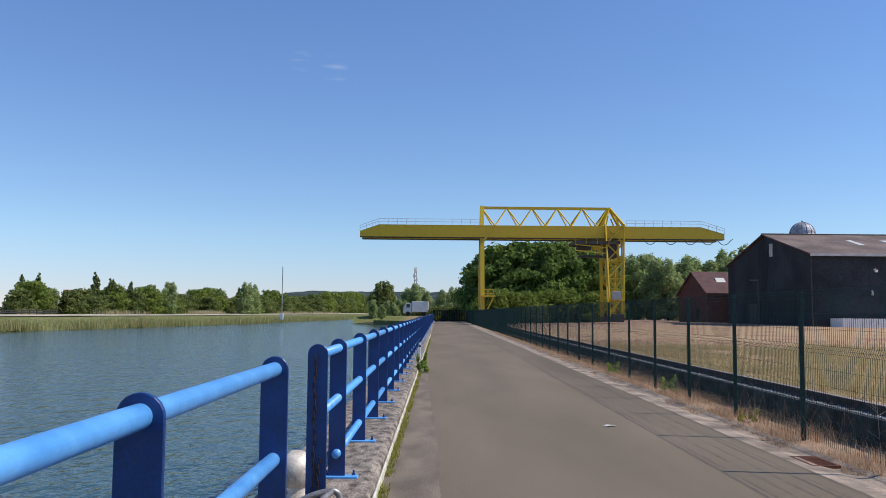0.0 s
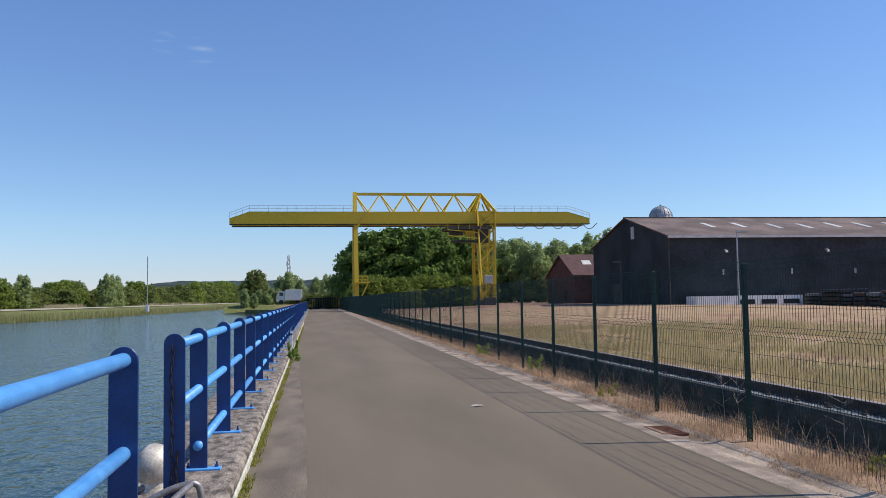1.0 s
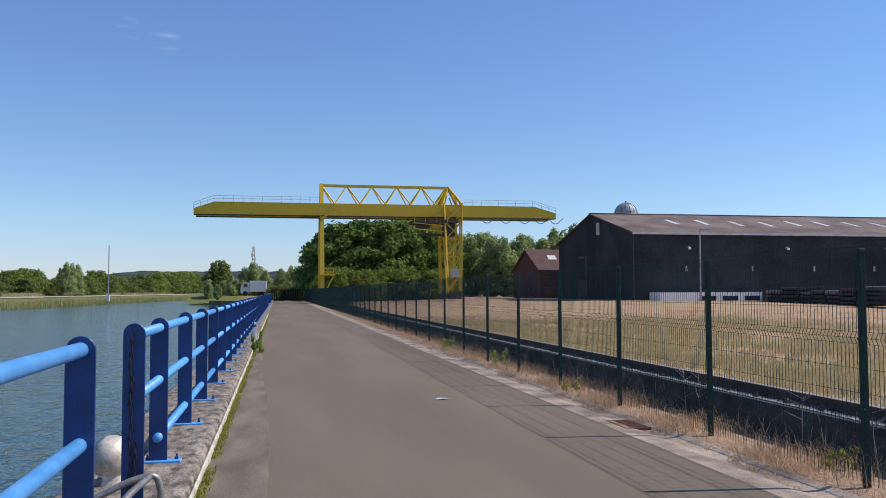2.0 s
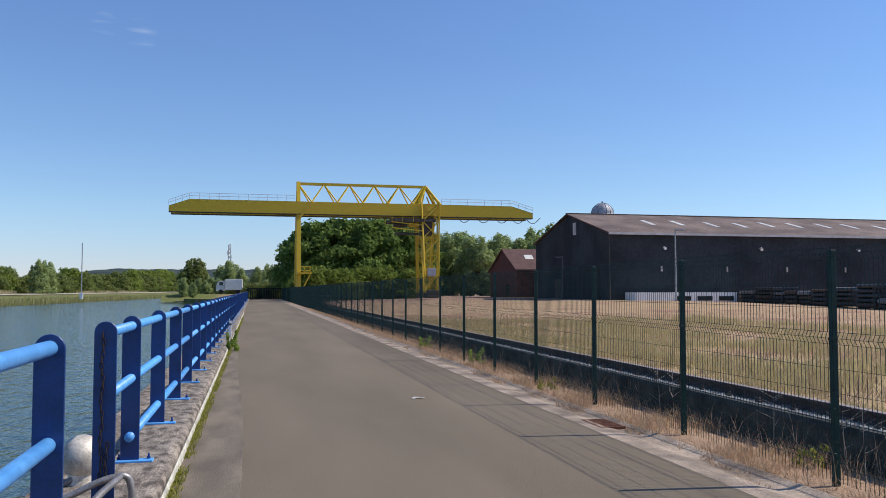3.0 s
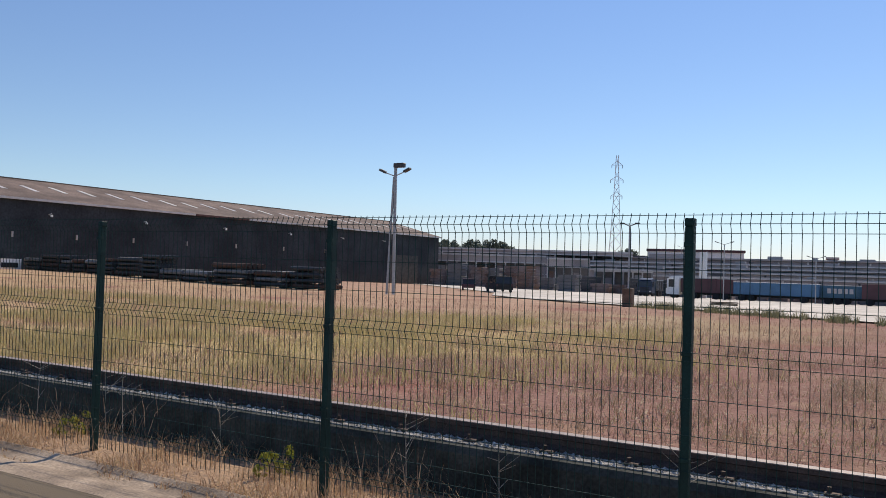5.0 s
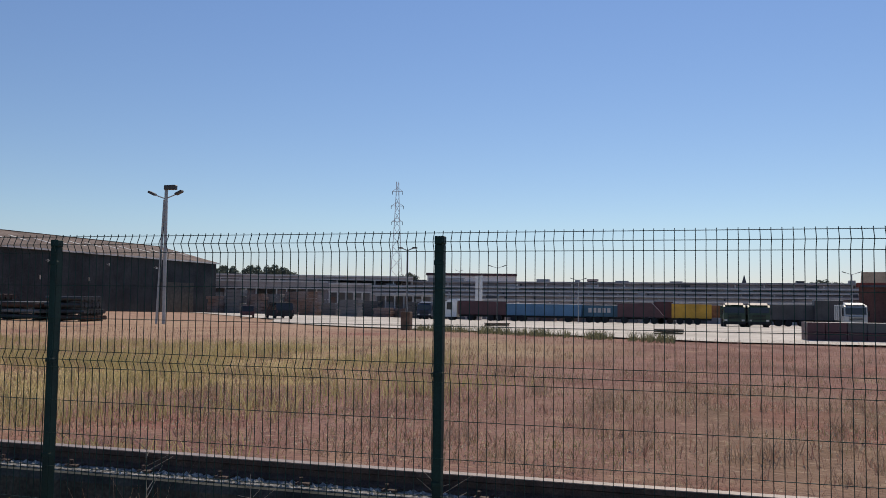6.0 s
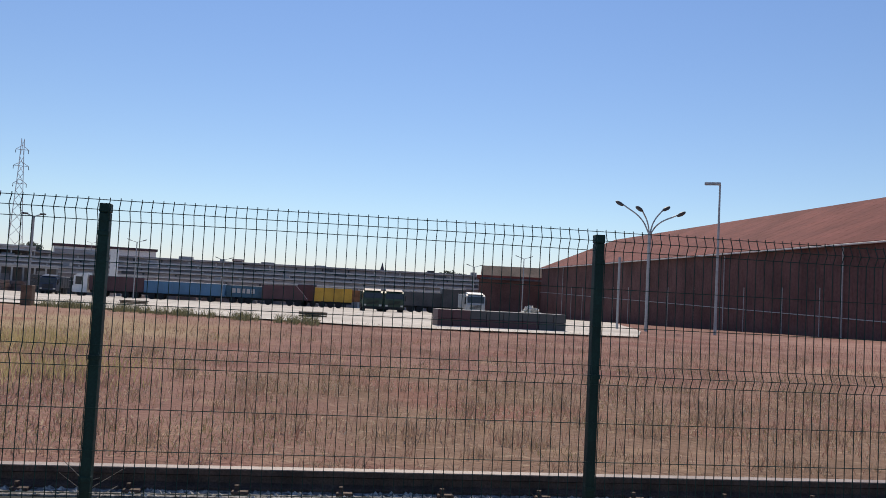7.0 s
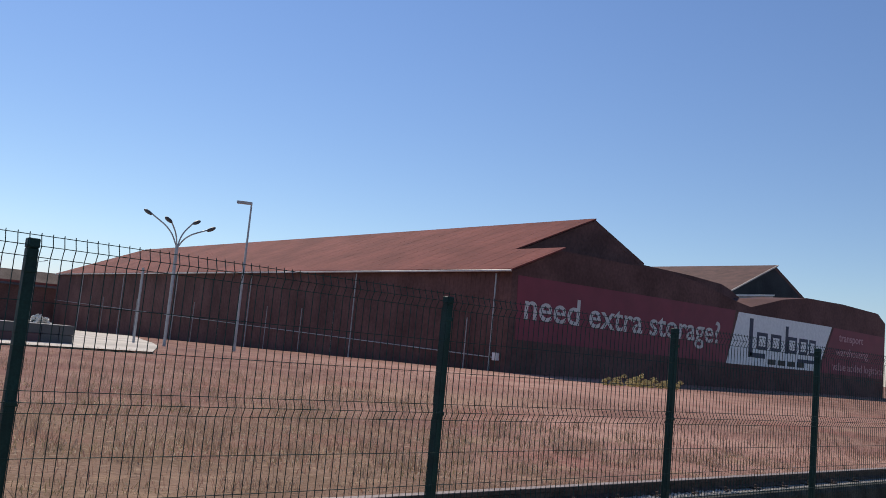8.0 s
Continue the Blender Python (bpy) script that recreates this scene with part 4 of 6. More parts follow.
def letters(body, size, y_start, z, width, material, parent, name="letter"):
    """Raised painted lettering on the gable, reading towards -y, drawn to the given width."""
    cu = bpy.data.curves.new("t", "FONT")
    cu.body, cu.size, cu.extrude = body, size, 0.006
    cu.offset = 0.012 * size
    ob = bpy.data.objects.new("t", cu)
    me = bpy.data.meshes.new_from_object(ob)
    bpy.data.objects.remove(ob)
    xs = [v.co.x for v in me.vertices]
    k = width / (max(xs) - min(xs))
    bm = bmesh.new()
    bm.from_mesh(me)
    bpy.data.meshes.remove(me)
    # loose islands that overlap along the line make one letter
    todo, islands = set(bm.verts), []
    while todo:
        stack = [todo.pop()]
        got = set(stack)
        while stack:
            for e in stack.pop().link_edges:
                for v in e.verts:
                    if v not in got:
                        got.add(v)
                        stack.append(v)
        todo -= got
        islands.append((min(v.co.x for v in got), max(v.co.x for v in got), got))
    glyphs = []
    for x0, x1, got in sorted(islands, key=lambda i: i[0]):
        if glyphs and x0 < glyphs[-1][1] - 0.3 * min(x1 - x0, glyphs[-1][1] - glyphs[-1][0]):
            glyphs[-1][1] = max(glyphs[-1][1], x1)
            glyphs[-1][2] |= got
        else:
            glyphs.append([x0, x1, set(got)])
    for x0, x1, got in glyphs:
        order = {v: i for i, v in enumerate(sorted(got, key=lambda v: v.index))}
        me = bpy.data.meshes.new(name)
        me.from_pydata([(SX - 0.008 - v.co.z, y_start - (v.co.x - min(xs)) * k, z + v.co.y) for v in order], [], [tuple(order[v] for v in reversed(f.verts)) for f in bm.faces if f.verts[0] in order])
        from_mesh(name, me, material, parent)
    bm.free()


letters("need extra storage?", 2.75, -42.9, 3.85, 25.2, GUTTERW, red)
PALERED = mat("pale_red_paint", (0.5, 0.25, 0.27), 0.6)
letters("transport", 1.2, -91.4, 5.75, 5.9, PALERED, red)
letters("warehousing", 1.2, -90.8, 4.2, 7.8, PALERED, red)
letters("value added logistics", 1.2, -90.1, 2.6, 12.3, PALERED, red)
# emblem, drawn as plain strokes and rings
NAVY = mat("navy_paint", (0.03, 0.035, 0.07), 0.6)
for y0, y1, z0, z1 in ((-73.1, -73.75, 3.1, 6.6), (-73.1, -76.2, 2.95, 3.4), (-79.9, -80.45, 3.7, 6.4), (-82.5, -86.2, 2.95, 3.3)):
    part("emblem_stroke", boxes((SX - 0.016, SX - 0.005, y1, y0, z0, z1)), NAVY, red)
for yc, w in ((-75.5, 1.0), (-78.1, 1.0), (-81.3, 0.95), (-83.6, 0.9), (-85.5, 0.7)):
    part("emblem_stroke", boxes((SX - 0.016, SX - 0.005, yc - w, yc + w, 3.75, 5.4), bevel=0.004), NAVY, red)
    part("emblem_gap", boxes((SX - 0.020, SX - 0.017, yc - w * 0.62, yc + w * 0.62, 4.08, 5.07)), WHITEP, red)
for yy in (-76.7, -78.6, -80.5, -82.4):
    part("sign_bar", boxes((SX - 0.016, SX - 0.005, yy - 1.5, yy, 2.45, 2.95)), CRANEGREY, red)

back = thing("warehouse", "brown-roofed warehouse gable behind the red one", "warehouse", (0, 0, 0))
part("wall", prism([(-84, -3), (-84, 9.9), (-94.9, 14.35), (-105.8, 9.9), (-105.8, -3)], 52, 112), BLACKCLAD, back)
# the darker tile colour puts shade into this roof
part("roof", prism([(-83.6, 9.7), (-94.9, 14.4), (-94.9, 14.62), (-83.6, 9.92)], 51.6, 112), TILEROOF, back)
part("roof", prism([(-106.2, 9.5), (-94.9, 14.15), (-94.9, 14.62), (-106.2, 9.92)], 51.98, 112), TILEROOF, back)
part("verge_trim", bars([((51.55, -83.6, 9.86), (51.55, -94.9, 14.56))], 0.14), SILO, back)
lean = thing("lean_to", "small grey sheet lean-to roof between the warehouses", "shed")
part("wall", prism([(-78.8, -3), (-78.8, 9.25), (-88.4, 10.25), (-88.4, -3)], 48.4, 51.4), SILO, lean)
part("roof_edge", bars([((48.35, -78.8, 9.3), (48.35, -88.4, 10.32))], 0.16), WHITEP, lean)

# ---- trees ----
rnd = random.Random(5)


def crown_mesh(seed, lobes, leaves, size):
    """A crown of separate leaf clumps set on several lobes; lobes: (x, y, z, rx, rz)."""
    r = random.Random(seed)
    verts, faces = [], []
    weight = [l[3] * l[4] for l in lobes]
    for _ in range(leaves):
        x, y, z, rx, rz_ = r.choices(lobes, weight)[0]
        d = Vector((r.gauss(0, 1), r.gauss(0, 1), r.gauss(0, 1))).normalized()
        k = r.uniform(0.3, 1.0) ** 0.5 * r.choice((0.9, 1.0, 1.05, 1.22))
        c = Vector((x + d.x * rx * k, y + d.y * rx * k, z + d.z * rz_ * k))
        nrm = (d + Vector((r.uniform(-1, 1), r.uniform(-1, 1), r.uniform(-0.6, 1))) * 0.8).normalized()
        u = nrm.orthogonal().normalized()
        u = Matrix.Rotation(r.uniform(0, 6.28), 3, nrm) @ u
        v = nrm.cross(u)
        s = size * r.uniform(0.6, 1.4)
        b = len(verts)
        verts += [tuple(c - u * s), tuple(c - v * s * 0.55 + nrm * s * 0.15), tuple(c + u * s * 1.1), tuple(c + v * s * 0.55 + nrm * s * 0.15)]
        faces.append((b, b + 1, b + 2, b + 3))
    me = bpy.data.meshes.new("crown")
    me.from_pydata(verts, [], faces)
    return me


def tree_kind(seed, h, spread, leaf, leaves, size, low=0.15, slim=False, name="tree", label=""):
    """A first tree of its kind, its trunk and limbs and a crown of clumps."""
    r = random.Random(seed)
    t = thing(name, label, "tree" if name == "tree" else "bush", (0, -900 - seed * 3, 0))
    bm = bmesh.new()
    pts = [Vector((0, 0, -0.4))]
    for k in range(1, 6):
        pts.append(Vector((r.uniform(-0.04, 0.04) * h, r.uniform(-0.04, 0.04) * h, h * 0.17 * k)))
    for k in range(5):
        bar(bm, pts[k], pts[k + 1], h * 0.045 * (1 - k * 0.17), 8, h * 0.045 * (1 - (k + 1) * 0.17))
    lobes = []
    count = 26 if slim else 30
    for k in range(count):
        z = h * (low + (0.92 - low) * (k + 0.5) / count)
        u_ = (z / h - 0.34) / 0.7
        prof = math.sqrt(max(0.05, 1 - u_ * u_)) if not slim else 0.95 * (1.0 - z / h)
        rad = spread * max(0.1 if slim else 0.3, prof)
        a = k * 2.4 + r.uniform(-0.5, 0.5)
        out = r.uniform(0.25, 0.72)
        c = Vector((math.cos(a) * rad * out, math.sin(a) * rad * out, z))
        bar(bm, pts[min(5, max(1, int(z / h * 5)))], c, h * 0.014, 5, h * 0.005)
        lobes.append((c.x, c.y, c.z, rad * r.uniform(0.28, 0.55), h * (r.uniform(0.03, 0.06) if slim else r.uniform(0.06, 0.14))))
    part("trunk", bm, BARK, t)
    from_mesh("crown", crown_mesh(seed, lobes, leaves, size), leaf, t)
    return t


KINDS = {
    "big": [tree_kind(s, 13, 5.2, LEAF_DARK, 11000, 0.36, 0.04, label="tall dark green broadleaf tree in full leaf") for s in (1, 2, 3)],
    "mid": [tree_kind(s, 8, 3.0, LEAF_MID, 5200, 0.25, 0.02, label="mid-green broadleaf tree in full leaf") for s in (11, 12, 13)],
    "willow": [tree_kind(s, 11, 3.2, LEAF_WILLOW, 6500, 0.24, 0.04, label="grey-green willow tree with feathery foliage") for s in (21, 22)],
    "bush": [tree_kind(s, 3.6, 2.4, LEAF_MID, 3000, 0.2, 0.02, name="bush", label="dense green bush on the bank") for s in (31, 32)],
    "light": [tree_kind(s, 4.4, 2.8, LEAF_LIGHT, 3400, 0.2, 0.02, name="bush", label="bright green bushy shrub") for s in (41, 42)],
    "far": [tree_kind(s, 8, 3.4, LEAF_HAZED, 5200, 0.25, 0.02, label="tree on the horizon, leaf colour greyed for haze") for s in (61, 62)],
    "slim": [tree_kind(s, 6.5, 2.3, LEAF_MID, 2600, 0.17, 0.04, True, label="slender young tree with a pointed crown") for s in (51, 52)],
}


PLANTED = set()


def plant(kind, x, y, k=1.0, z=None):
    src = KINDS[kind][rnd.randrange(len(KINDS[kind]))]
    z = land(x, y) if z is None else z
    m = pose(x, y, z, 0, 0, rnd.uniform(0, 360)) @ Matrix.Diagonal((k * rnd.uniform(0.9, 1.12), k * rnd.uniform(0.9, 1.12), k, 1))
    if src.name not in PLANTED:
        PLANTED.add(src.name)
        src.matrix_basis = m
        return src
    scale = src.matrix_basis.to_scale()
    return copy_thing(src, m @ Matrix.Diagonal((1 / scale.x, 1 / scale.y, 1 / scale.z, 1)))


# wood behind the crane
for az, d, k in ((3.4, 150, 0.8), (3.8, 146, 0.92), (4.2, 148, 0.95), (5.2, 146, 0.98), (6.3, 148, 1.0), (7.4, 146, 0.98), (8.5, 148, 1.0), (9.6, 150, 0.97), (10.6, 150, 0.9), (3.3, 162, 0.95), (4.6, 162, 1.05), (6.0, 164, 1.08), (7.6, 162, 1.06), (9.2, 164, 1.08), (10.8, 164, 1.0), (3.8, 172, 0.8)):
    plant("big", d * math.sin(radians(az)), d * math.cos(radians(az)), 1.09 * k)
for k in range(17):
    az, d = 3.1 + 0.5 * k, 132 + rnd.uniform(-3, 5)
    plant("light" if rnd.random() < 0.65 else "bush", d * math.sin(radians(az)), d * math.cos(radians(az)), rnd.uniform(0.85, 1.25))
for k in range(16):
    az, d = 11.6 + k * 0.62, 168 + rnd.uniform(-10, 14)
    plant("willow", d * math.sin(radians(az)), d * math.cos(radians(az)), rnd.uniform(1.0, 1.3))
# far bank hedge, behind a path
for k in range(175):
    y = 82 + k * 2.6
    x = shore(y) - 18 - rnd.uniform(0, 5)
    plant(("bush", "bush", "light", "bush", "bush")[rnd.randrange(5)], x, y, rnd.uniform(0.75, 1.15) * (0.8 if (k // 6) % 4 == 1 else 1) * (1.05 + max(0, y - 130) / 260), 0.6)
for k in range(34):
    y = 90 + k * 7.6 + rnd.uniform(-2, 2)
    kind = "slim" if k % 5 == 0 else "mid" if k % 3 else "willow"
    plant(kind, shore(y) - 25 - rnd.uniform(0, 6), y, rnd.uniform(0.95, 1.25) if kind == "slim" else rnd.uniform(0.42, 0.6) * (0.72 if kind == "willow" else 1), 0.7)
for az, d, k in ((-22.5, 128, 1.0), (-21.6, 126, 0.85), (-20.4, 130, 0.8), (-18.0, 140, 0.8), (-13.1, 165, 0.95), (-12.6, 168, 0.9), (-25.8, 120, 0.9)):
    x, y = 1.2 * d * math.sin(radians(az)), 1.2 * d * math.cos(radians(az))
    plant("willow" if az > -19 else "slim", x, y, k * (0.74 if az > -19 else 1.2), 0.6)
# clump of willows where the canal narrows
for az, d, kind, k in ((-3.95, 190, "mid", 1.05), (-3.5, 192, "willow", 0.6), (-1.6, 230, "willow", 0.85), (-0.9, 240, "willow", 0.7), (-2.2, 235, "willow", 0.75), (0.2, 230, "willow", 0.7), (0.9, 220, "willow", 0.75), (1.5, 210, "willow", 0.7), (-4.6, 176, "willow", 0.36), (-3.6, 172, "willow", 0.34), (-2.8, 176, "willow", 0.36), (-3.2, 170, "willow", 0.3), (-2.4, 172, "willow", 0.34), (-4.6, 165, "willow", 0.3), (-4.0, 162, "willow", 0.26), (-1.2, 200, "bush", 0.8)):
    plant(kind, d * math.sin(radians(az)), d * math.cos(radians(az)), k, 0.3)

# ---- far side of the yard ----
bm = bmesh.new()
edge = [(36, -15), (34, -4), (35, 0), (40, 9), (46, 20), (58, 30), (78, 40), (100, 60), (128, 84)]
rows = []
ys = [-38 + 4 * k for k in range(31)]


def yard_edge(y):
    if y < -15:
        return 36 + (-15 - y) * 3.0
    for (xa, ya), (xb, yb) in zip(edge, edge[1:]):
        if y <= yb:
            return xa + (xb - xa) * (y - ya) / (yb - ya)
    return 128


for y in ys:
    e = yard_edge(y) + 0.8 * noise.noise((y * 0.2, 3, 0))
    rows.append([bm.verts.new((x, y, land(x, y) + 0.07)) for x in [e + (215 - e) * k / 24 for k in range(25)]])
for a, b in zip(rows, rows[1:]):
    for k in range(24):
        bm.faces.new((a[k], a[k + 1], b[k + 1], b[k]))
tagged(part("yard", bm, YARD), "pale sunlit concrete storage yard", "pavement", kind="structure")


def spot(az, d):
    return d * math.sin(radians(az)), d * math.cos(radians(az))


MAROON = mat("maroon_paint", (0.075, 0.026, 0.034), 0.5, var=0.15, scale=0.6)
TBLUE = mat("trailer_blue", (0.055, 0.17, 0.30), 0.45, var=0.12, scale=0.5)
TYEL = mat("container_yellow", (0.55, 0.30, 0.03), 0.5, var=0.15, scale=0.5)
TGREEN = mat("truck_green", (0.03, 0.06, 0.035), 0.5, var=0.15, scale=0.5)
TTEAL = mat("trailer_teal", (0.04, 0.13, 0.20), 0.5, var=0.15, scale=0.5)
TNAVY = mat("cab_navy", (0.02, 0.035, 0.07), 0.4, var=0.1, scale=0.5)
SILVER = mat("cab_silver", (0.42, 0.43, 0.44), 0.35, 0.4, var=0.1, scale=0.5)
RUSTY = mat("rusty_panel", (0.20, 0.085, 0.04), 0.8, var=0.25, scale=1.5)
TGREY = mat("trailer_grey", (0.06, 0.06, 0.065), 0.55, var=0.2, scale=0.5)


def trailer(x, y, length, h, paint, label, cab=None, rz=90.0, wheels=True, cover=None):
    """A parked trailer along its own x; cab: the cab's paint at its far end."""
    z = land(x, y) + 0.07
    t = thing("truck" if cab else "trailer", label, "truck" if cab else "trailer", (x, y, z), rz)
    part("body", boxes((-length / 2, length / 2, -1.25, 1.25, 0.95, h), bevel=0.05), paint, t)
    k = -length / 2 + 0.5
    while k < length / 2:
        for s in (-1.27, 1.27):
            part("side_rib", boxes((k - 0.05, k + 0.05, s - 0.03, s + 0.03, 1.0, h - 0.05)), paint, t)
        k += 1.2
    part("chassis", boxes((-length / 2, length / 2, -0.45, 0.45, 0.65, 0.95)), TYRE, t)
    part("top_rail", boxes((-length / 2, length / 2, -1.27, 1.27, h, h + 0.08)), cover or GALV, t)
    for wx in (length / 2 - 1.2, length / 2 - 2.5, -length / 2 + 2.0):
        for s in (-1.1, 1.1):
            part("wheel", bars([((wx, s - 0.15, 0.5), (wx, s + 0.15, 0.5))], 1.0, 16), TYRE, t)
    if cab:
        e, ch = -length / 2, h + 0.12
        c = part("cab", prism([(e - 2.3, 0.55), (e - 0.25, 0.55), (e - 0.25, ch), (e - 1.7, ch), (e - 2.15, ch - 0.25), (e - 2.25, 1.7), (e - 2.3, 1.5)], -1.2, 1.2, "y"), cab, t)
        part("windscreen", prism([(e - 2.27, 1.72), (e - 2.17, ch - 0.3), (e - 2.22, ch - 0.3), (e - 2.32, 1.72)], -1.08, 1.08, "y"), GLASS, c)
        for s in (-1.21, 1.21):
            part("side_window", boxes((e - 1.9, e - 1.0, s - 0.01, s + 0.01, 1.7, ch - 0.35)), GLASS, c)
            part("mirror", boxes((e - 2.3, e - 2.15, s * 1.12 - 0.08, s * 1.12 + 0.08, 1.5, 2.15), bevel=0.02), TYRE, c)
            part("headlight", boxes((e - 2.34, e - 2.29, s * 0.78 - 0.16, s * 0.78 + 0.16, 0.75, 0.95), bevel=0.01), SKYLIGHT, c)
        for k in range(4):
            part("grille_bar", boxes((e - 2.35, e - 2.29, -0.75, 0.75, 0.98 + 0.15 * k, 1.05 + 0.15 * k)), TYRE, c)
        part("bumper", boxes((e - 2.4, e - 2.2, -1.22, 1.22, 0.4, 0.7), bevel=0.04), TYRE, c)
        part("roof_fairing", prism([(e - 2.0, ch), (e - 0.3, ch), (e - 0.3, ch + 0.24), (e - 1.1, ch + 0.2)], -1.0, 1.0, "y"), cover or cab, c)
        for s in (-1.0, 1.0):
            part("wheel", bars([((e - 1.2, s - 0.15, 0.5), (e - 1.2, s + 0.15, 0.5))], 1.0, 16), TYRE, t)
    return t


trailer(130, 20.35, 11.7, 2.75, TBLUE, "long blue tipper trailer parked in the yard", rz=90, cover=WHITEP)
bt = trailer(132, 11.9, 5.6, 2.7, TTEAL, "teal-blue tipper trailer with pale lettering bars", rz=90)
for k in range(5):
    part("sign_bar", boxes((-1.7 + 0.72 * k, -1.2 + 0.72 * k, 1.31, 1.325, 1.6, 2.3)), GUTTERW, bt)
trailer(130, 30.1, 7.8, 3.1, MAROON, "maroon trailer with a white truck cab", cab=WHITEP, rz=-90)
trailer(136, 40.6, 4.0, 2.6, TGREY, "dark blue truck parked nose on", cab=TNAVY, rz=0)
tip = thing("trailer", "dark maroon tipper trailer with a sloping tail", "trailer", (130, 6.0, land(130, 6) + 0.07), 90)
part("body", prism([(-3.9, 1.0), (3.0, 0.95), (3.0, 3.0), (-2.0, 3.15), (-3.2, 1.9)], -1.25, 1.25, "y"), MAROON, tip)
part("chassis", boxes((-3.2, 3.0, -0.45, 0.45, 0.65, 0.94)), TYRE, tip)
for wx in (-2.4, -1.2, 2.0):
    for sd in (-1.1, 1.1):
        part("wheel", bars([((wx, sd - 0.15, 0.5), (wx, sd + 0.15, 0.5))], 1.0, 16), TYRE, tip)
trailer(137, 2.4, 3.0, 3.5, MAROON, "tall maroon container trailer")
yc = trailer(130, -1.75, 5.7, 3.05, TYEL, "yellow roll-off container trailer with a brown tail")
part("tail_panel", boxes((-4.2, -2.87, -1.2, 1.2, 1.1, 2.9), bevel=0.04), RUSTY, yc)
for y in (-6.2, -8.85):
    trailer(107, y, 5.0, 2.5, TGREEN, "dark green truck with a pale roof fairing parked nose on", cab=TGREEN, rz=0, cover=SILO)
trailer(130, -15.8, 6.4, 3.1, TGREY, "dark grey covered trailer")
trailer(137, -11.5, 7, 3.0, TGREY, "dark grey curtain trailer")
trailer(129, -20.3, 3.7, 3.8, TGREY, "dark truck body with a white roof", cover=WHITEP)
trailer(108, -19.3, 4.0, 2.7, GALV, "silver truck parked nose on", cab=SILVER, rz=0, cover=WHITEP)
x, y = spot(102.2, 40)
flat = thing("concrete_block_row", "long dark red and grey stack of kerb blocks", "block stack", (x, y, land(x, y)), 4)
q = -3.1
while q < 2.9:
    w = rnd.uniform(0.55, 0.95)
    for lev in range(2):
        part("block", boxes((-0.6 + rnd.uniform(-0.04, 0.04), 0.6, q + 0.008, q + w - 0.008, 0.41 * lev, 0.41 * lev + 0.4), bevel=0.012), MAROON if q > 1.2 or (q > -1.9 and lev == 0) else TGREY, flat)
    q += w

# vans, a utility box and rubble
def van(x, y, l, w, h, paint, label, rz, name="van"):
    """A parked car: lower body, cabin with window bands, roof, lights and wheels."""
    t = thing(name, label, name, (x, y, land(x, y) + 0.07), rz)
    m = h * 0.56
    part("body", prism([(-l / 2, 0.3), (l / 2, 0.3), (l / 2, m * 0.85), (l / 2 - 0.9, m), (-l / 2 + 0.05, m), (-l / 2, m * 0.9)], -w / 2, w / 2, "y"), paint, t)
    part("cabin", prism([(-l / 2 + 0.08, m), (l / 2 - 0.9, m), (l / 2 - 1.4, h - 0.06), (-l / 2 + 0.3, h - 0.06)], -w / 2 + 0.08, w / 2 - 0.08, "y"), GLASS, t)
    part("roof", boxes((-l / 2 + 0.28, l / 2 - 1.38, -w / 2 + 0.1, w / 2 - 0.1, h - 0.06, h), bevel=0.02), paint, t)
    for s in (-1, 1):
        part("tail_light", boxes((-l / 2 - 0.02, -l / 2, s * (w / 2 - 0.14) - 0.08, s * (w / 2 - 0.14) + 0.08, m * 0.7, m * 0.95)), MAROON, t)
        for wx in (-l / 2 + 0.7, l / 2 - 0.7):
            part("wheel", bars([((wx, s * (w / 2 - 0.1) - 0.09, 0.32), (wx, s * (w / 2 - 0.1) + 0.09, 0.32))], 0.64, 14), TYRE, t)


van(*spot(63.1, 92), 4.6, 1.95, 1.75, TYRE, "black van parked on the yard", 42)
van(*spot(61.0, 92), 2.9, 1.45, 1.3, MAROON, "small dark red car on the yard", 30, "car")
x, y = spot(71.9, 44)
RUSTGOODS_BASE = mat("weathered_box", (0.16, 0.10, 0.07), 0.9, var=0.25, scale=3)
post_lamp = thing("lamp_post", "thin grey lamp post on a rusty brown base", "lamp", (x, y, land(x, y)))
part("base", boxes((-0.25, 0.25, -0.25, 0.25, 0, 0.95), bevel=0.03), RUSTGOODS_BASE, post_lamp)
part("pole", bars([((0, 0, 0.9), (0, 0, 4.2))], 0.1, 8), GALV, post_lamp)
part("arm", bars([((0, -0.3, 4.3), (0, 0, 4.18)), ((0, 0, 4.18), (0, 0.3, 4.3))], 0.05), GALV, post_lamp)
for s in (-0.4, 0.4):
    part("lamp_head", boxes((-0.08, 0.08, s - 0.13, s + 0.13, 4.28, 4.36), bevel=0.02), TGREY, post_lamp)


def flood_mast(x, y, h, leg2=True):
    z = land(x, y)
    t = thing("light_mast", "tall grey steel lamp mast with flood lights", "lamp", (x, y, z), 0)
    part("pole", bars([((0.05, -0.12, 0), (0, -0.05, h))], 0.2, 10), GALV, t)
    if leg2:
        part("pole", bars([((-0.1, 0.28, 0), (-0.02, 0.04, h - 0.6))], 0.15, 8), GALV, t)
    part("flood_light", boxes((-0.15, 0.15, -0.72, 0.05, h - 0.02, h + 0.26), bevel=0.03), TGREY, t)
    for s in (-1, 1):
        part("arm", bars([((0, 0, h - 0.55), (0, s * 0.72, h - 0.3))], 0.07, 6), GALV, t)
        head = part("lamp_head", boxes((-0.15, 0.15, -0.25, 0.25, -0.07, 0.07), bevel=0.03), TGREY, t)
        head.matrix_basis = pose(0, s * 0.92, h - 0.2, s * 24, 0, 0)
    return t


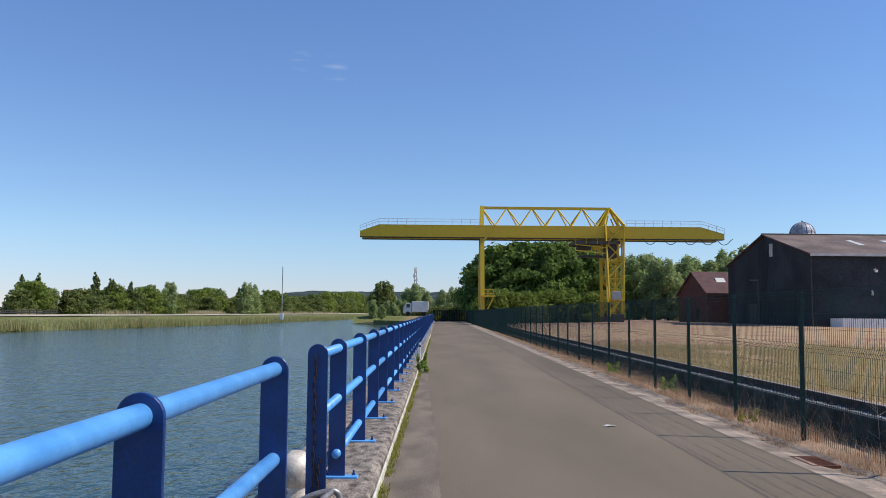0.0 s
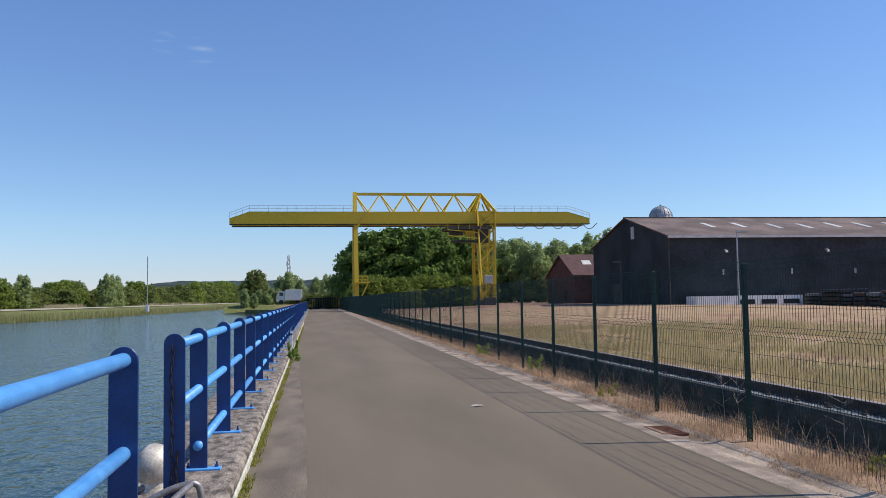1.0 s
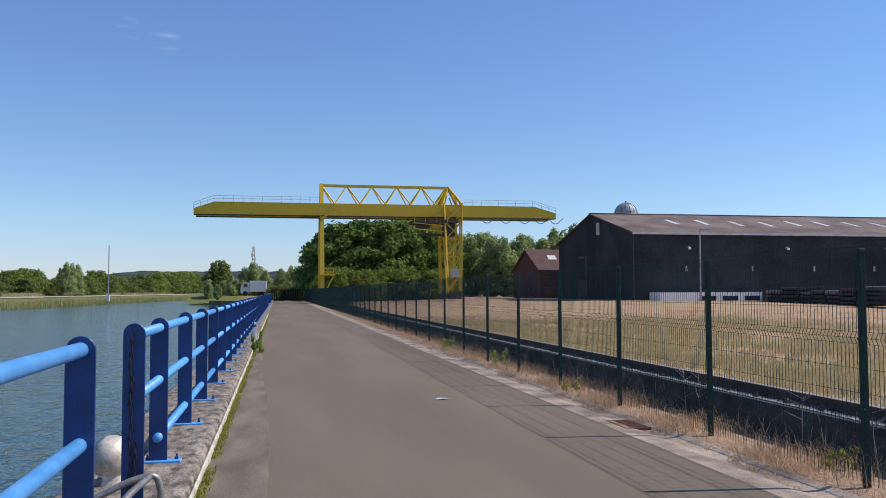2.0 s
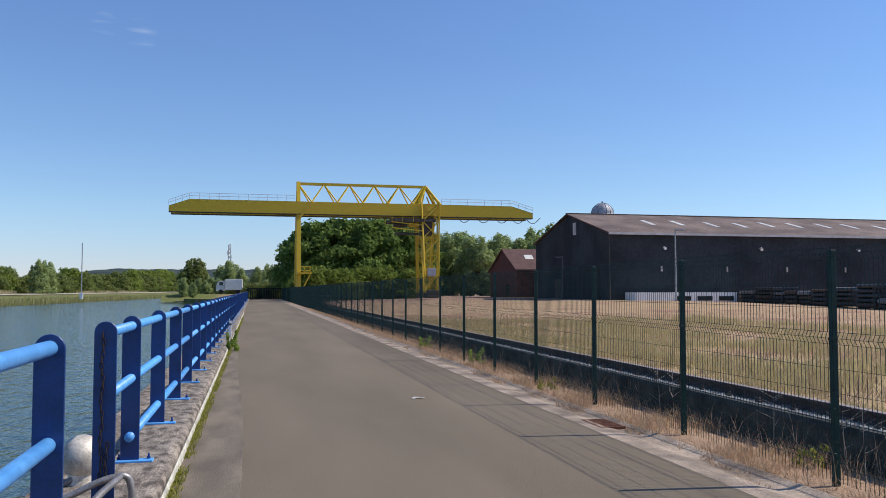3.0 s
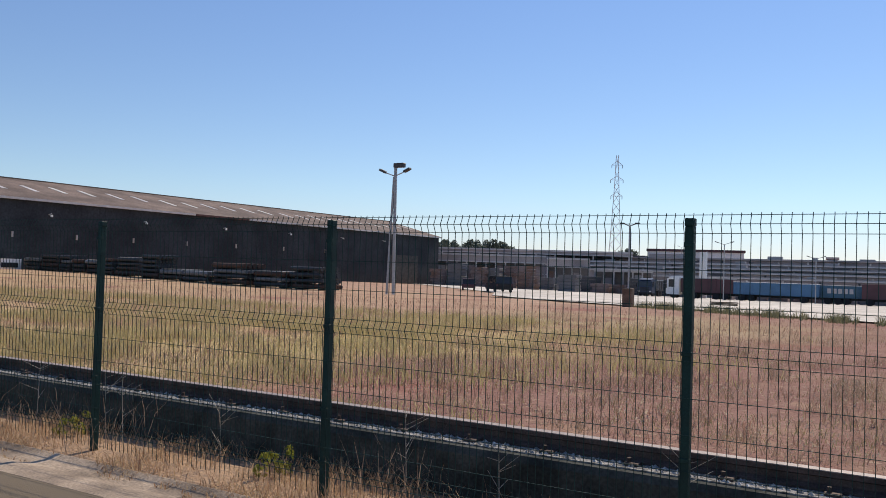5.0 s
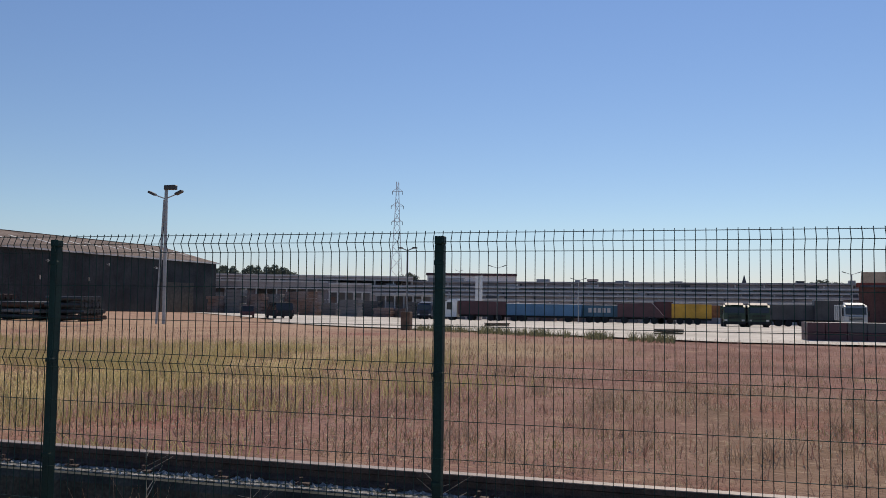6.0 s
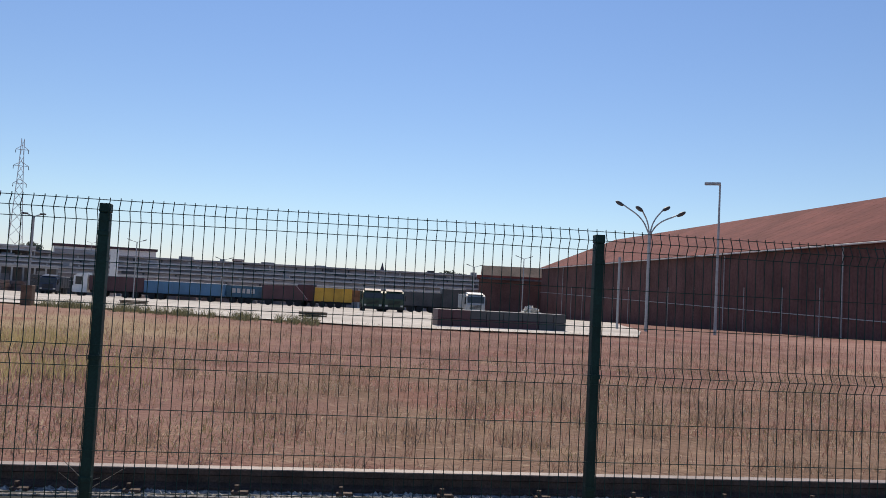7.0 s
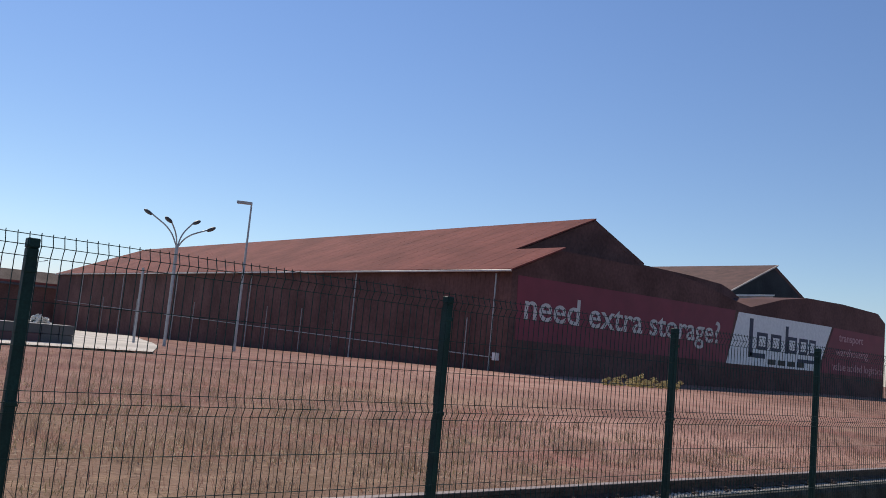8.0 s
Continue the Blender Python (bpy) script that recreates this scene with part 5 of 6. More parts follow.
x, y = spot(55.7, 52)
flood_mast(x, y, 1.59 + 0.1256 * 52 - land(x, y) - 0.2)


def street_lamp(x, y, h, reach, rz, label, paint=GALV):
    t = thing("street_lamp", label, "lamp", (x, y, land(x, y) - 0.1), rz)
    bm = bmesh.new()
    bar(bm, (0, 0, 0), (0, 0, h), 0.2, 10, 0.11)
    part("pole", bm, paint, t)
    part("lamp_head", boxes((-0.14, 0.14, -0.05, reach, h - 0.06, h + 0.12), bevel=0.03), paint, t)
    return t


x, y = spot(28.4, 86)
street_lamp(x, y, 7.2, 1.0, -118, "grey street lamp with a flat head before the warehouse")
x, y = spot(21.6, 98)
t = street_lamp(x - 1.2, y, 5.0, 0.9, 60, "small dark grey lamp beside the warehouse gable", TGREY)
x, y = spot(116.33, 56)
street_lamp(x, y, 1.59 + 0.1416 * 56 - land(x, y), 0.95, -26, "grey street lamp with a square flat head")
x, y = spot(111.95, 54)
z = land(x, y)
tulip = thing("street_lamp", "grey lamp post with four curved arms", "lamp", (x, y, z))
zb = 1.59 + 0.0827 * 54 - z
part("pole", bars([((0, -0.0, 0), (0, 0, zb))], 0.2, 10), GALV, tulip)
part("pole", bars([((1.6, 1.3, -0.2), (1.6, 1.3, zb - 1.6))], 0.16, 10), GALV, tulip)
for rz_, out, up in ((0, 1.75, 1.75), (40, 0.6, 1.35), (180, 1.7, 1.1), (215, 0.9, 1.5)):
    a = radians(rz_ + 60)
    c, s = math.cos(a), math.sin(a)
    from_mesh("arm", tube([(0, 0, zb - 0.2), (0.3 * c * out, 0.3 * s * out, zb + up * 0.45), (c * out, s * out, zb + up)], 0.045), GALV, tulip)
    bm = bmesh.new()
    bmesh.ops.create_uvsphere(bm, u_segments=12, v_segments=8, radius=1, matrix=Matrix.LocRotScale((c * (out + 0.2), s * (out + 0.2), zb + up + 0.05), Euler((0, -0.5, a)), (0.3, 0.17, 0.12)))
    part("lamp_head", bm, TGREY, tulip, smooth=True)

# stacked goods along the dark warehouse
STOCK = [mat("stock_dark", (0.03, 0.032, 0.035), 0.6, var=0.3, scale=3), mat("stock_rust", (0.07, 0.036, 0.024), 0.8, var=0.3, scale=3), mat("stock_grey", (0.15, 0.155, 0.16), 0.6, var=0.3, scale=3), mat("stock_brown", (0.045, 0.03, 0.024), 0.8, var=0.3, scale=3)]
LINE = [(53.5, 82.5), (48.0, 60.0), (43.8, 43.0), (42.8, 32.5)]


def along(d):
    """The point and heading d metres along the row of stacks."""
    for (xa, ya), (xb, yb) in zip(LINE, LINE[1:]):
        n = math.hypot(xb - xa, yb - ya)
        if d <= n:
            return xa + (xb - xa) * d / n, ya + (yb - ya) * d / n, math.degrees(math.atan2(yb - ya, xb - xa))
        d -= n
    return None


at_ = 0.0
while along(at_ + 2):
    w = rnd.uniform(2.4, 5.2)
    x, y, turn = along(at_)
    st = thing("stock_stack", "dark stack of strapped pipes and sheets on timbers", "stack", (x, y, land(x, y) + 0.03), turn + rnd.uniform(-4, 4), group="stacks along the warehouse")
    zz, tall = 0, rnd.choice((0.75, 1.1, 1.35, 1.5, 1.6))
    while zz < tall:
        for bx_ in (0.3, w - 0.6):
            part("bearer", boxes((bx_, bx_ + 0.12, -1.0, 1.0, zz, zz + 0.09)), STOCK[0], st)
        hh = rnd.uniform(0.24, 0.38)
        sh = rnd.uniform(-0.25, 0.25)
        paint = STOCK[rnd.choice((0, 0, 0, 0, 3, 3, 1, 2))]
        q = -0.9
        while q < 0.85:
            part("pipe", bars([((sh, q, zz + 0.09 + hh / 2), (w - 0.2 + sh, q, zz + 0.09 + hh / 2))], hh * 0.95, 8), paint, st)
            q += hh
        zz += 0.09 + hh
    if rnd.random() < 0.55:
        part("top_sheet", boxes((0.1, w - 0.4, -0.95, 0.95, zz, zz + 0.05), bevel=0.01), STOCK[2] if rnd.random() < 0.6 else SKYLIGHT, st)
    at_ += w * 0.95 + rnd.uniform(0.0, 0.5)

# low halls on the horizon
PALEWALL = mat("pale_hall_wall", (0.34, 0.33, 0.33), 0.7, var=0.12, scale=0.2)
# hall walls and roofs are coloured lighter in place of distance haze
HALLWALL = mat("hall_wall", (0.33, 0.295, 0.295), 0.8, var=0.2, scale=0.15, second=(0.42, 0.36, 0.34))
HALLMAUVE = mat("hall_mauve", (0.28, 0.25, 0.26), 0.8, var=0.15, scale=0.15)
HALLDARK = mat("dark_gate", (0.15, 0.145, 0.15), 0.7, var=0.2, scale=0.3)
RUSTGOODS = mat("rusty_goods", (0.26, 0.15, 0.11), 0.9, var=0.3, scale=0.4, second=(0.17, 0.14, 0.14))
GREYROOF = mat("grey_hall_roof", (0.38, 0.35, 0.34), 0.8, var=0.12, scale=0.1)
for k, (x, y0, y1, zt) in enumerate(((168, -30, 52, 1.9), (179, -38, 70, 2.9), (189, -42, 100, 3.9), (199, -46, 112, 5.0), (211, -55, 125, 6.4))):
    hall = thing("hall", "long low grey industrial hall with pale roof edges", "hall")
    part("wall", boxes((x, x + 8, y0, y1, -6, zt - 0.5)), HALLWALL if k % 2 else HALLMAUVE, hall)
    part("roof", boxes((x - 0.5, x + 9, y0 - 0.5, y1 + 0.5, zt - 0.45, zt)), GREYROOF, hall)
    part("roof_edge", boxes((x - 0.62, x - 0.5, y0 - 0.5, y1 + 0.5, zt - 0.42, zt - 0.17)), GUTTERW if k < 4 else HALLWALL, hall)
    q = y0 + 3
    while q < y1:
        part("column", boxes((x - 0.35, x - 0.05, q, q + 0.35, -6, zt - 0.6)), GUTTERW if int(q) % 3 else TGREY, hall)
        q += 6.5
    for level, thick in ((0.55, 0.22), (0.3, 0.14)):
        z = -1.5 + (zt + 0.9) * level
        part("pipe", bars([((x - 0.5, y0, z), (x - 0.5, y1, z))], thick, 6), GUTTERW if level > 0.4 else TGREY, hall)
    q = y0 + 4
    while q < y1 - 6:
        w = rnd.uniform(2.5, 7)
        part("gate", boxes((x - 0.06, x, q, q + w, -6, zt - rnd.uniform(1.2, 2.4))), rnd.choice((TGREY, HALLDARK, PALEWALL, HALLDARK)), hall)
        if rnd.random() < 0.5:
            part("roof_vent", boxes((x + 2, x + 4, q, q + rnd.uniform(1, 3.5), zt, zt + rnd.uniform(0.3, 0.8))), rnd.choice((TGREY, PALEWALL)), hall)
        q += w + rnd.uniform(1.5, 9)


def hang(az0, az1, d, slope0, slope1, material, roof, label):
    """A hall across the line of sight between two bearings."""
    (xa, ya), (xb, yb) = spot(az0, d), spot(az1, d)
    t = thing("hall", label, "hall", ((xa + xb) / 2, (ya + yb) / 2, 0), math.degrees(math.atan2(yb - ya, xb - xa)))
    w = math.hypot(xb - xa, yb - ya) / 2
    zt = 1.59 + slope1 * d
    part("wall", boxes((-w, w, -8, 0, -6, zt), bevel=0.05), material, t)
    part("roof", boxes((-w - 0.4, w + 0.4, -8.4, 0.4, zt, zt + 0.7)), roof, t)
    return t


wb = hang(73.1, 79.0, 265, 0, 0.028, WHITEP, MAROON, "white hall with a dark red roof edge")
part("upper_floor", boxes((-13.2, -2, -8.2, -7.0, 3.5, 8.2)), PALEWALL, wb)
rb = hang(100.8, 105.4, 172, 0, 0.018, REDCLAD, REDROOF, "dark red hall behind the lorries")
part("roof", prism([(-9, 4.6), (-4.5, 7.4), (0.3, 4.6)], -6.6, 6.8), DARKROOF, rb)


def open_shed(az0, az1, d, top, low, bays, label):
    """An open-fronted shed across the line of sight: layered roof, pale fascia lines, posts and a dark back wall."""
    (xa, ya), (xb, yb) = spot(az0, d), spot(az1, d)
    t = thing("shed", label, "shed", ((xa + xb) / 2, (ya + yb) / 2, 0), math.degrees(math.atan2(yb - ya, xb - xa)) + 180)
    w = math.hypot(xb - xa, yb - ya) / 2
    zt, zl = 1.52 + top * d, 1.52 + low * d
    part("roof", boxes((-w, w, -9, 1.0, zt - 0.35, zt), bevel=0.04), GREYROOF, t)
    part("fascia", boxes((-w, w, 1.0, 1.12, zt - 0.38, zt - 0.1)), GUTTERW, t)
    part("girder", boxes((-w, w, 0.6, 0.8, zl, zt - 0.36)), HALLWALL, t)
    part("fascia", boxes((-w, w, 0.8, 0.92, zl, zl + 0.24)), GUTTERW, t)
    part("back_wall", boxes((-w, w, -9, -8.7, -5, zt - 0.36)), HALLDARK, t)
    for k in range(bays + 1):
        q = -w + 0.2 + (2 * w - 0.4) * k / bays
        part("column", boxes((q - 0.14, q + 0.14, 0.5, 0.78, -5, zl)), GUTTERW if k % 3 else PALEWALL, t)
    for k in range(bays):
        q = -w + 2 * w * k / bays
        if k % 3 == 1:
            part("panel", boxes((q + 0.3, q + 2 * w / bays - 0.3, 0.1, 0.25, -5, zl - rnd.uniform(0.2, 1.2))), rnd.choice((HALLWALL, PALEWALL, RUSTGOODS)), t)
    return t


open_shed(57.4, 66.2, 176, 0.0205, 0.0105, 13, "open-fronted grey shed with pale columns")
open_shed(66.3, 69.2, 170, 0.0185, 0.0070, 5, "grey goods shed with dark bays")
open_shed(69.5, 73.4, 158, 0.0075, 0.0035, 6, "low canopy with a white fascia over parked trucks")
open_shed(56.5, 72.0, 215, 0.0270, 0.0215, 12, "dark hall roof line behind the sheds")
x, y = spot(76.6, 166)
tower = thing("stair_tower", "narrow white stair tower at the halls", "tower", (x, y, -3))
part("shaft", boxes((-0.6, 0.6, -0.6, 0.6, 0, 9.4), bevel=0.03), WHITEP, tower)
part("cap", boxes((-0.68, 0.68, -0.68, 0.68, 9.4, 9.55)), MAROON, tower)
hang(84, 84.6, 300, 0, 0.023, TGREY, GREYROOF, "small dark roof housing")

# steel colour paled for the haze before the distant pylon
HAZESTEEL = mat("hazed_steel", (0.50, 0.52, 0.54), 0.7, 0.1, var=0.08, scale=1)
# pylon
x, y = spot(70.85, 340)
H = 1.59 + 0.1413 * 340 + 5
pyl = thing("pylon", "lattice steel electricity pylon on the horizon", "pylon", (x, y, -5), -71)
wid = lambda z: 3.0 * (1 - z / H) ** 1.3 + 0.45
lv = [0, 7, 13, 18.5, 23.5, 28, 32, 35.5, 39, 42, 45, 48, H]
for sx in (-1, 1):
    for sy in (-1, 1):
        part("leg", bars([((sx * wid(a), sy * wid(a), a), (sx * wid(b), sy * wid(b), b)) for a, b in zip(lv, lv[1:])], 0.16), HAZESTEEL, pyl)
for k, (a, b) in enumerate(zip(lv, lv[1:])):
    bm = bmesh.new()
    for s in (-1, 1):
        bar(bm, (-wid(a), s * wid(a), a), (wid(b), s * wid(b), b), 0.08)
        bar(bm, (wid(a), s * wid(a), a), (-wid(b), s * wid(b), b), 0.08)
        bar(bm, (s * wid(a), -wid(a), a), (s * wid(b), wid(b), b), 0.08)
        bar(bm, (s * wid(a), wid(a), a), (s * wid(b), -wid(b), b), 0.08)
    part("lattice_brace", bm, HAZESTEEL, pyl)
for z, w in ((H - 4, 2.1), (H - 10, 2.5), (H - 16.5, 2.2)):
    part("cross_arm", bars([((-w, 0, z), (w, 0, z)), ((-w, 0, z), (0, 0, z + 1.6)), ((w, 0, z), (0, 0, z + 1.6))], 0.16), HAZESTEEL, pyl)
    for s in (-w, w):
        part("insulator", bars([((s, 0, z), (s, 0, z - 1.3))], 0.25, 6), TGREY, pyl)

# transmitter mast and flag pole over the canal
x, y = spot(-1.62, 620)
tm = thing("transmitter_mast", "pale lattice transmitter mast above the trees", "mast", (x, y, 0))
part("tower", bars([((sx * 1.2, sy * 1.2, 0), (sx * 0.7, sy * 0.7, 34.5)) for sx in (-1, 1) for sy in (-1, 1)] + [((-1, -1, 3 * k), (1, 1, 3 * k + 3)) for k in range(11)] + [((1, -1, 3 * k), (-1, 1, 3 * k + 3)) for k in range(11)], 0.35), GALV, tm)
for z, a in ((27, 0), (30, 1), (32, 2), (24, 3)):
    part("antenna", boxes((-1.7 + a * 0.8, -0.9 + a * 0.8, -1.6, -1.2, z, z + 3)), WHITEP, tm)
x, y = spot(-10.75, 150)
fp = thing("flag_pole", "tall thin grey pole on the far bank", "pole", (x, y, 0.4))
part("pole", bars([((0, 0, 0), (0, 0, 1.59 + 0.0525 * 150 - 0.4))], 0.16, 8), GALV, fp)
part("base", boxes((-0.25, 0.25, -0.25, 0.25, -0.3, 0.75), bevel=0.02), WHITEP, fp)

# path on the far bank
bm = bmesh.new()
pp = []
for k in range(60):
    y = 40 + 6 * k
    pp.append([bm.verts.new((shore(y) - 13.4, y, 0.86)), bm.verts.new((shore(y) - 9.2, y, 0.7))])
for a, b in zip(pp, pp[1:]):
    bm.faces.new((a[0], a[1], b[1], b[0]))
tagged(part("bank_path", bm, TOWPATH), "pale gravel towpath on the far bank", "path", kind="structure")

# gate closing the towpath
gate = thing("gate", "dark steel bar gate across the end of the path", "gate", (2.0, 148, 0))
part("gate_frame", bars([((-3.2, 0, 0.2), (3.4, 0, 0.2)), ((-3.2, 0, 1.9), (3.4, 0, 1.9)), ((-3.2, 0, 0), (-3.2, 0, 2)), ((3.4, 0, 0), (3.4, 0, 2))], 0.14), TYRE, gate)
for k in range(22):
    part("bar", bars([((-3.0 + 0.3 * k, 0, 0.2), (-3.0 + 0.3 * k, 0, 1.95))], 0.12), TYRE, gate)
for k in range(5):
    plant("bush", -1 + 1.9 * k, 155 + rnd.uniform(-1, 2), 0.75, 0)


# ---- blades: reeds, weeds, dry grass ----
def blades(name, material, label, spots, n, hmin, hmax, width, lean=0.35, seed=3):
    """Thin blades strewn by spots(r), which gives x, y and z."""
    r = random.Random(seed)
    verts, faces = [], []
    for _ in range(n):
        x, y, z = spots(r)
        h, a, w = r.uniform(hmin, hmax), r.uniform(0, 6.28), width * r.uniform(0.6, 1.4)
        c, s = math.cos(a) * w, math.sin(a) * w
        lx, ly = r.uniform(-lean, lean) * h, r.uniform(-lean, lean) * h
        b = len(verts)
        verts += [(x - c, y - s, z - 0.02), (x + c, y + s, z - 0.02), (x + lx * 0.35 + c * 0.7, y + ly * 0.35 + s * 0.7, z + h * 0.6), (x + lx * 0.35 - c * 0.7, y + ly * 0.35 - s * 0.7, z + h * 0.6), (x + lx, y + ly, z + h)]
        faces += [(b, b + 1, b + 2, b + 3), (b + 3, b + 2, b + 4)]
    me = bpy.data.meshes.new(name)
    me.from_pydata(verts, [], faces)
    return tagged(from_mesh(name, me, material), label, "grass", kind="stuff")


def reed_spot(r):
    y = 75 + 260 * r.random() ** 1.6
    lush = noise.noise((y * 0.11, 3, 0)) + 0.6 * noise.noise((y * 0.5, 9, 0))
    while r.random() > 0.62 + lush:
        y = 75 + 260 * r.random() ** 1.6
        lush = noise.noise((y * 0.11, 3, 0)) + 0.6 * noise.noise((y * 0.5, 9, 0))
    return shore(y) - r.uniform(-0.8, 4.6), y, -0.9 + 0.35 * r.random() + 0.45 * lush


blades("reeds", REED, "pale green and straw reeds at the water's edge", reed_spot, 36000, 0.5, 1.25, 0.03, 0.25)


def bank_spot(r):
    while True:
        y = 78 + 240 * r.random() ** 1.4
        if noise.noise((y * 0.06, 2, 6)) + 0.4 * noise.noise((y * 0.4, 5, 1)) > 0.12:
            return shore(y) - r.uniform(13.8, 17.5), y, 0.75


blades("dry_bank_grass", HAY, "tall straw-coloured grass along the far bank hedge", bank_spot, 6000, 0.3, 1.0, 0.03, 0.3, 19)


def strip_spot(r):
    y = -6 + 76 * r.random() ** 1.5
    if noise.noise((y * 0.9, 1, 1)) < 0.0 and r.random() < 0.8:
        y += 0.8
    return 4.2 + 1.08 * r.random() ** 1.3, y, -0.05


blades("dry_grass", STRAW, "dry straw-coloured weeds under the fence", strip_spot, 52000, 0.02, 0.20, 0.0032, 1.0, 7)


def litter_spot(r):
    while True:
        x, y = 4.26 - 0.34 * r.random() ** 1.7, -4 + 50 * r.random() ** 1.3
        if noise.noise((x * 2.5, y * 0.8, 9)) + 0.6 * noise.noise((x * 7, y * 4, 3)) > 0.05 + 0.9 * (4.22 - x):
            return x, y, -0.033


blades("channel_litter", STRAW, "short dry weeds and blown straw lying in the drain channel", litter_spot, 9000, 0.008, 0.05, 0.0045, 1.4, 23)


def stalk_spot(r):
    while True:
        y = -3 + 30 * r.random() ** 1.2
        if noise.noise((y * 1.4, 5, 3)) > 0.1:
            return 4.3 + 0.9 * r.random(), y, -0.05


blades("dry_stalks", PALEBLADE, "tall bleached stalks beside the fence", stalk_spot, 620, 0.15, 0.55, 0.0028, 0.8, 17)
r = random.Random(41)
for k in range(9):
    y = 1.2 + 1.15 * k + r.uniform(-0.4, 0.4)
    twig = thing("dead_plant", "bleached dead weed with bare forked stems", "plant", (r.uniform(4.75, 5.2), y, -0.05), r.uniform(0, 360))
    h = r.uniform(0.35, 0.75)
    bm = bmesh.new()
    bar(bm, (0, 0, 0), (0.03, 0.02, h), 0.008, 5, 0.003)
    for q in range(7):
        z, a = h * r.uniform(0.25, 0.9), r.uniform(0, 6.28)
        o = r.uniform(0.08, 0.2)
        bar(bm, (0.03 * z / h, 0.02 * z / h, z), (o * math.cos(a), o * math.sin(a), z + o * r.uniform(0.3, 1.0)), 0.004, 4, 0.002)
    part("stem", bm, PALEBARK, twig)


def field_spot(r):
    while True:
        x, y = 6.1 + 30 * r.random() ** 1.9, -26 + 76 * r.random()
        if noise.noise((x * 0.9, y * 0.9, 4)) + 0.5 * noise.noise((x * 3, y * 3, 8)) > r.uniform(-0.35, 0.3):
            return x, y, land(x, y) + 0.03


def green_spot(r):
    while True:
        x, y = 6.1 + 18 * r.random() ** 1.4, 2 + 40 * r.random() ** 1.3
        if r.random() < 0.125 * (y - 3 + 5 * noise.noise((x * 0.25, y * 0.25, 1))) and noise.noise((x * 0.4, y * 0.4, 6)) + 0.5 * noise.noise((x * 2, y * 2, 8)) > r.uniform(-0.3, 0.3):
            return x, y, land(x, y) + 0.03


def tuft_spot(r):
    while True:
        x, y = 6.1 + 20 * r.random() ** 1.6, -16 + 34 * r.random()
        if noise.noise((x * 1.6, y * 1.6, 2)) > 0.22:
            return x, y, land(x, y) + 0.03


blades("field_grass", FIELDBLADE, "sparse dry reddish grass of the storage field", field_spot, 50000, 0.04, 0.17, 0.005, 0.8, 9)
blades("green_grass", GREENBLADE, "yellow-green grass in the storage field", green_spot, 70000, 0.08, 0.30, 0.006, 0.6, 13)
blades("straw_tufts", PALEBLADE, "pale straw tufts in the storage field", tuft_spot, 24000, 0.05, 0.22, 0.005, 0.9, 15)


def cope_weed_spot(r):
    y = 1 + 50 * r.random() ** 1.3
    while noise.noise((y * 1.3, 7, 2)) < r.uniform(-0.45, 0.15):
        y = 1 + 50 * r.random() ** 1.3
    return -0.815 + 0.085 * r.random() ** 2.0 * (1 + 0.5 * noise.noise((y * 2.1, 3, 3))), y, 0.0


blades("coping_weeds", WEED, "yellow-green weeds in the joint of the coping", cope_weed_spot, 11000, 0.012, 0.055, 0.005, 1.3, 11)


def weed(x, y, z, h, wide, leaves, size, seed, label, material=WEED):
    me = crown_mesh(seed, [(wide * 0.9 * math.cos(2.4 * q), wide * 0.9 * math.sin(2.4 * q) * (0.4 + 0.15 * q), h * (0.12 + 0.13 * q), wide * (0.55 - 0.06 * q), h * 0.2) for q in range(6)], leaves, size)
    ob = from_mesh("weed", me, material)
    ob.location = (x, y, z)
    return tagged(ob, label, "plant")


weed(-0.72, 22.5, 0, 0.6, 0.13, 1300, 0.024, 21, "leafy green weed growing at the coping", WEEDGREEN)
for x, y, s in ((4.6, 17.7, 22), (4.5, 22.8, 23)):
    weed(x, y, -0.05, 0.42, 0.15, 420, 0.026, s, "bright green weed in the dry strip by the fence", WEEDGREEN)
for x, y, s in ((4.85, 4.3, 24), (4.5, 12.9, 25), (4.85, 6.8, 26), (5.0, 1.6, 27)):
    weed(x, y, -0.05, 0.26, 0.13, 150, 0.026, s, "green weed in the dry strip by the fence")
for k, (dy, big) in enumerate(((0, 0.7), (1.6, 1.15), (2.7, 0.9), (3.4, 1.2), (4.6, 0.8), (6.4, 1.0))):
    weed(32.6, -40.9 - dy, land(32.6, -43), 0.7 * big, 0.6 * big, 320, 0.07, 40 + k, "yellow-green weed tuft at the red wall", GREENBLADE)



def edge_spot(r):
    while True:
        y = 13 - 13 * r.random()
        if noise.noise((y * 1.1, 4, 7)) + 0.6 * noise.noise((y * 4.5, 1, 3)) > -0.3 + 0.7 * r.random():
            x = yard_edge(y) - 2.2 + 2.3 * r.random() ** 0.6
            return x, y, land(x, y) + 0.02


blades("edge_weeds", EDGEWEED, "grey-green weeds at the edge of the concrete yard", edge_spot, 3600, 0.06, 0.42, 0.010, 0.7, 21)


def litter_spot(r):
    while True:
        x, y = 6.1 + 13 * r.random() ** 1.4, -15 + 28 * r.random()
        if noise.noise((x * 0.5, y * 0.5, 12)) > r.uniform(-0.2, 0.35):
            return x, y, land(x, y) + 0.05


blades("leaf_litter", DEADLEAF, "bleached dead leaves among the field grass", litter_spot, 9000, 0.008, 0.03, 0.008, 2.4, 27)
blades("dull_weeds", DULLWEED, "dull low weeds scattered in the dry field", litter_spot, 16000, 0.02, 0.08, 0.0035, 1.3, 31)

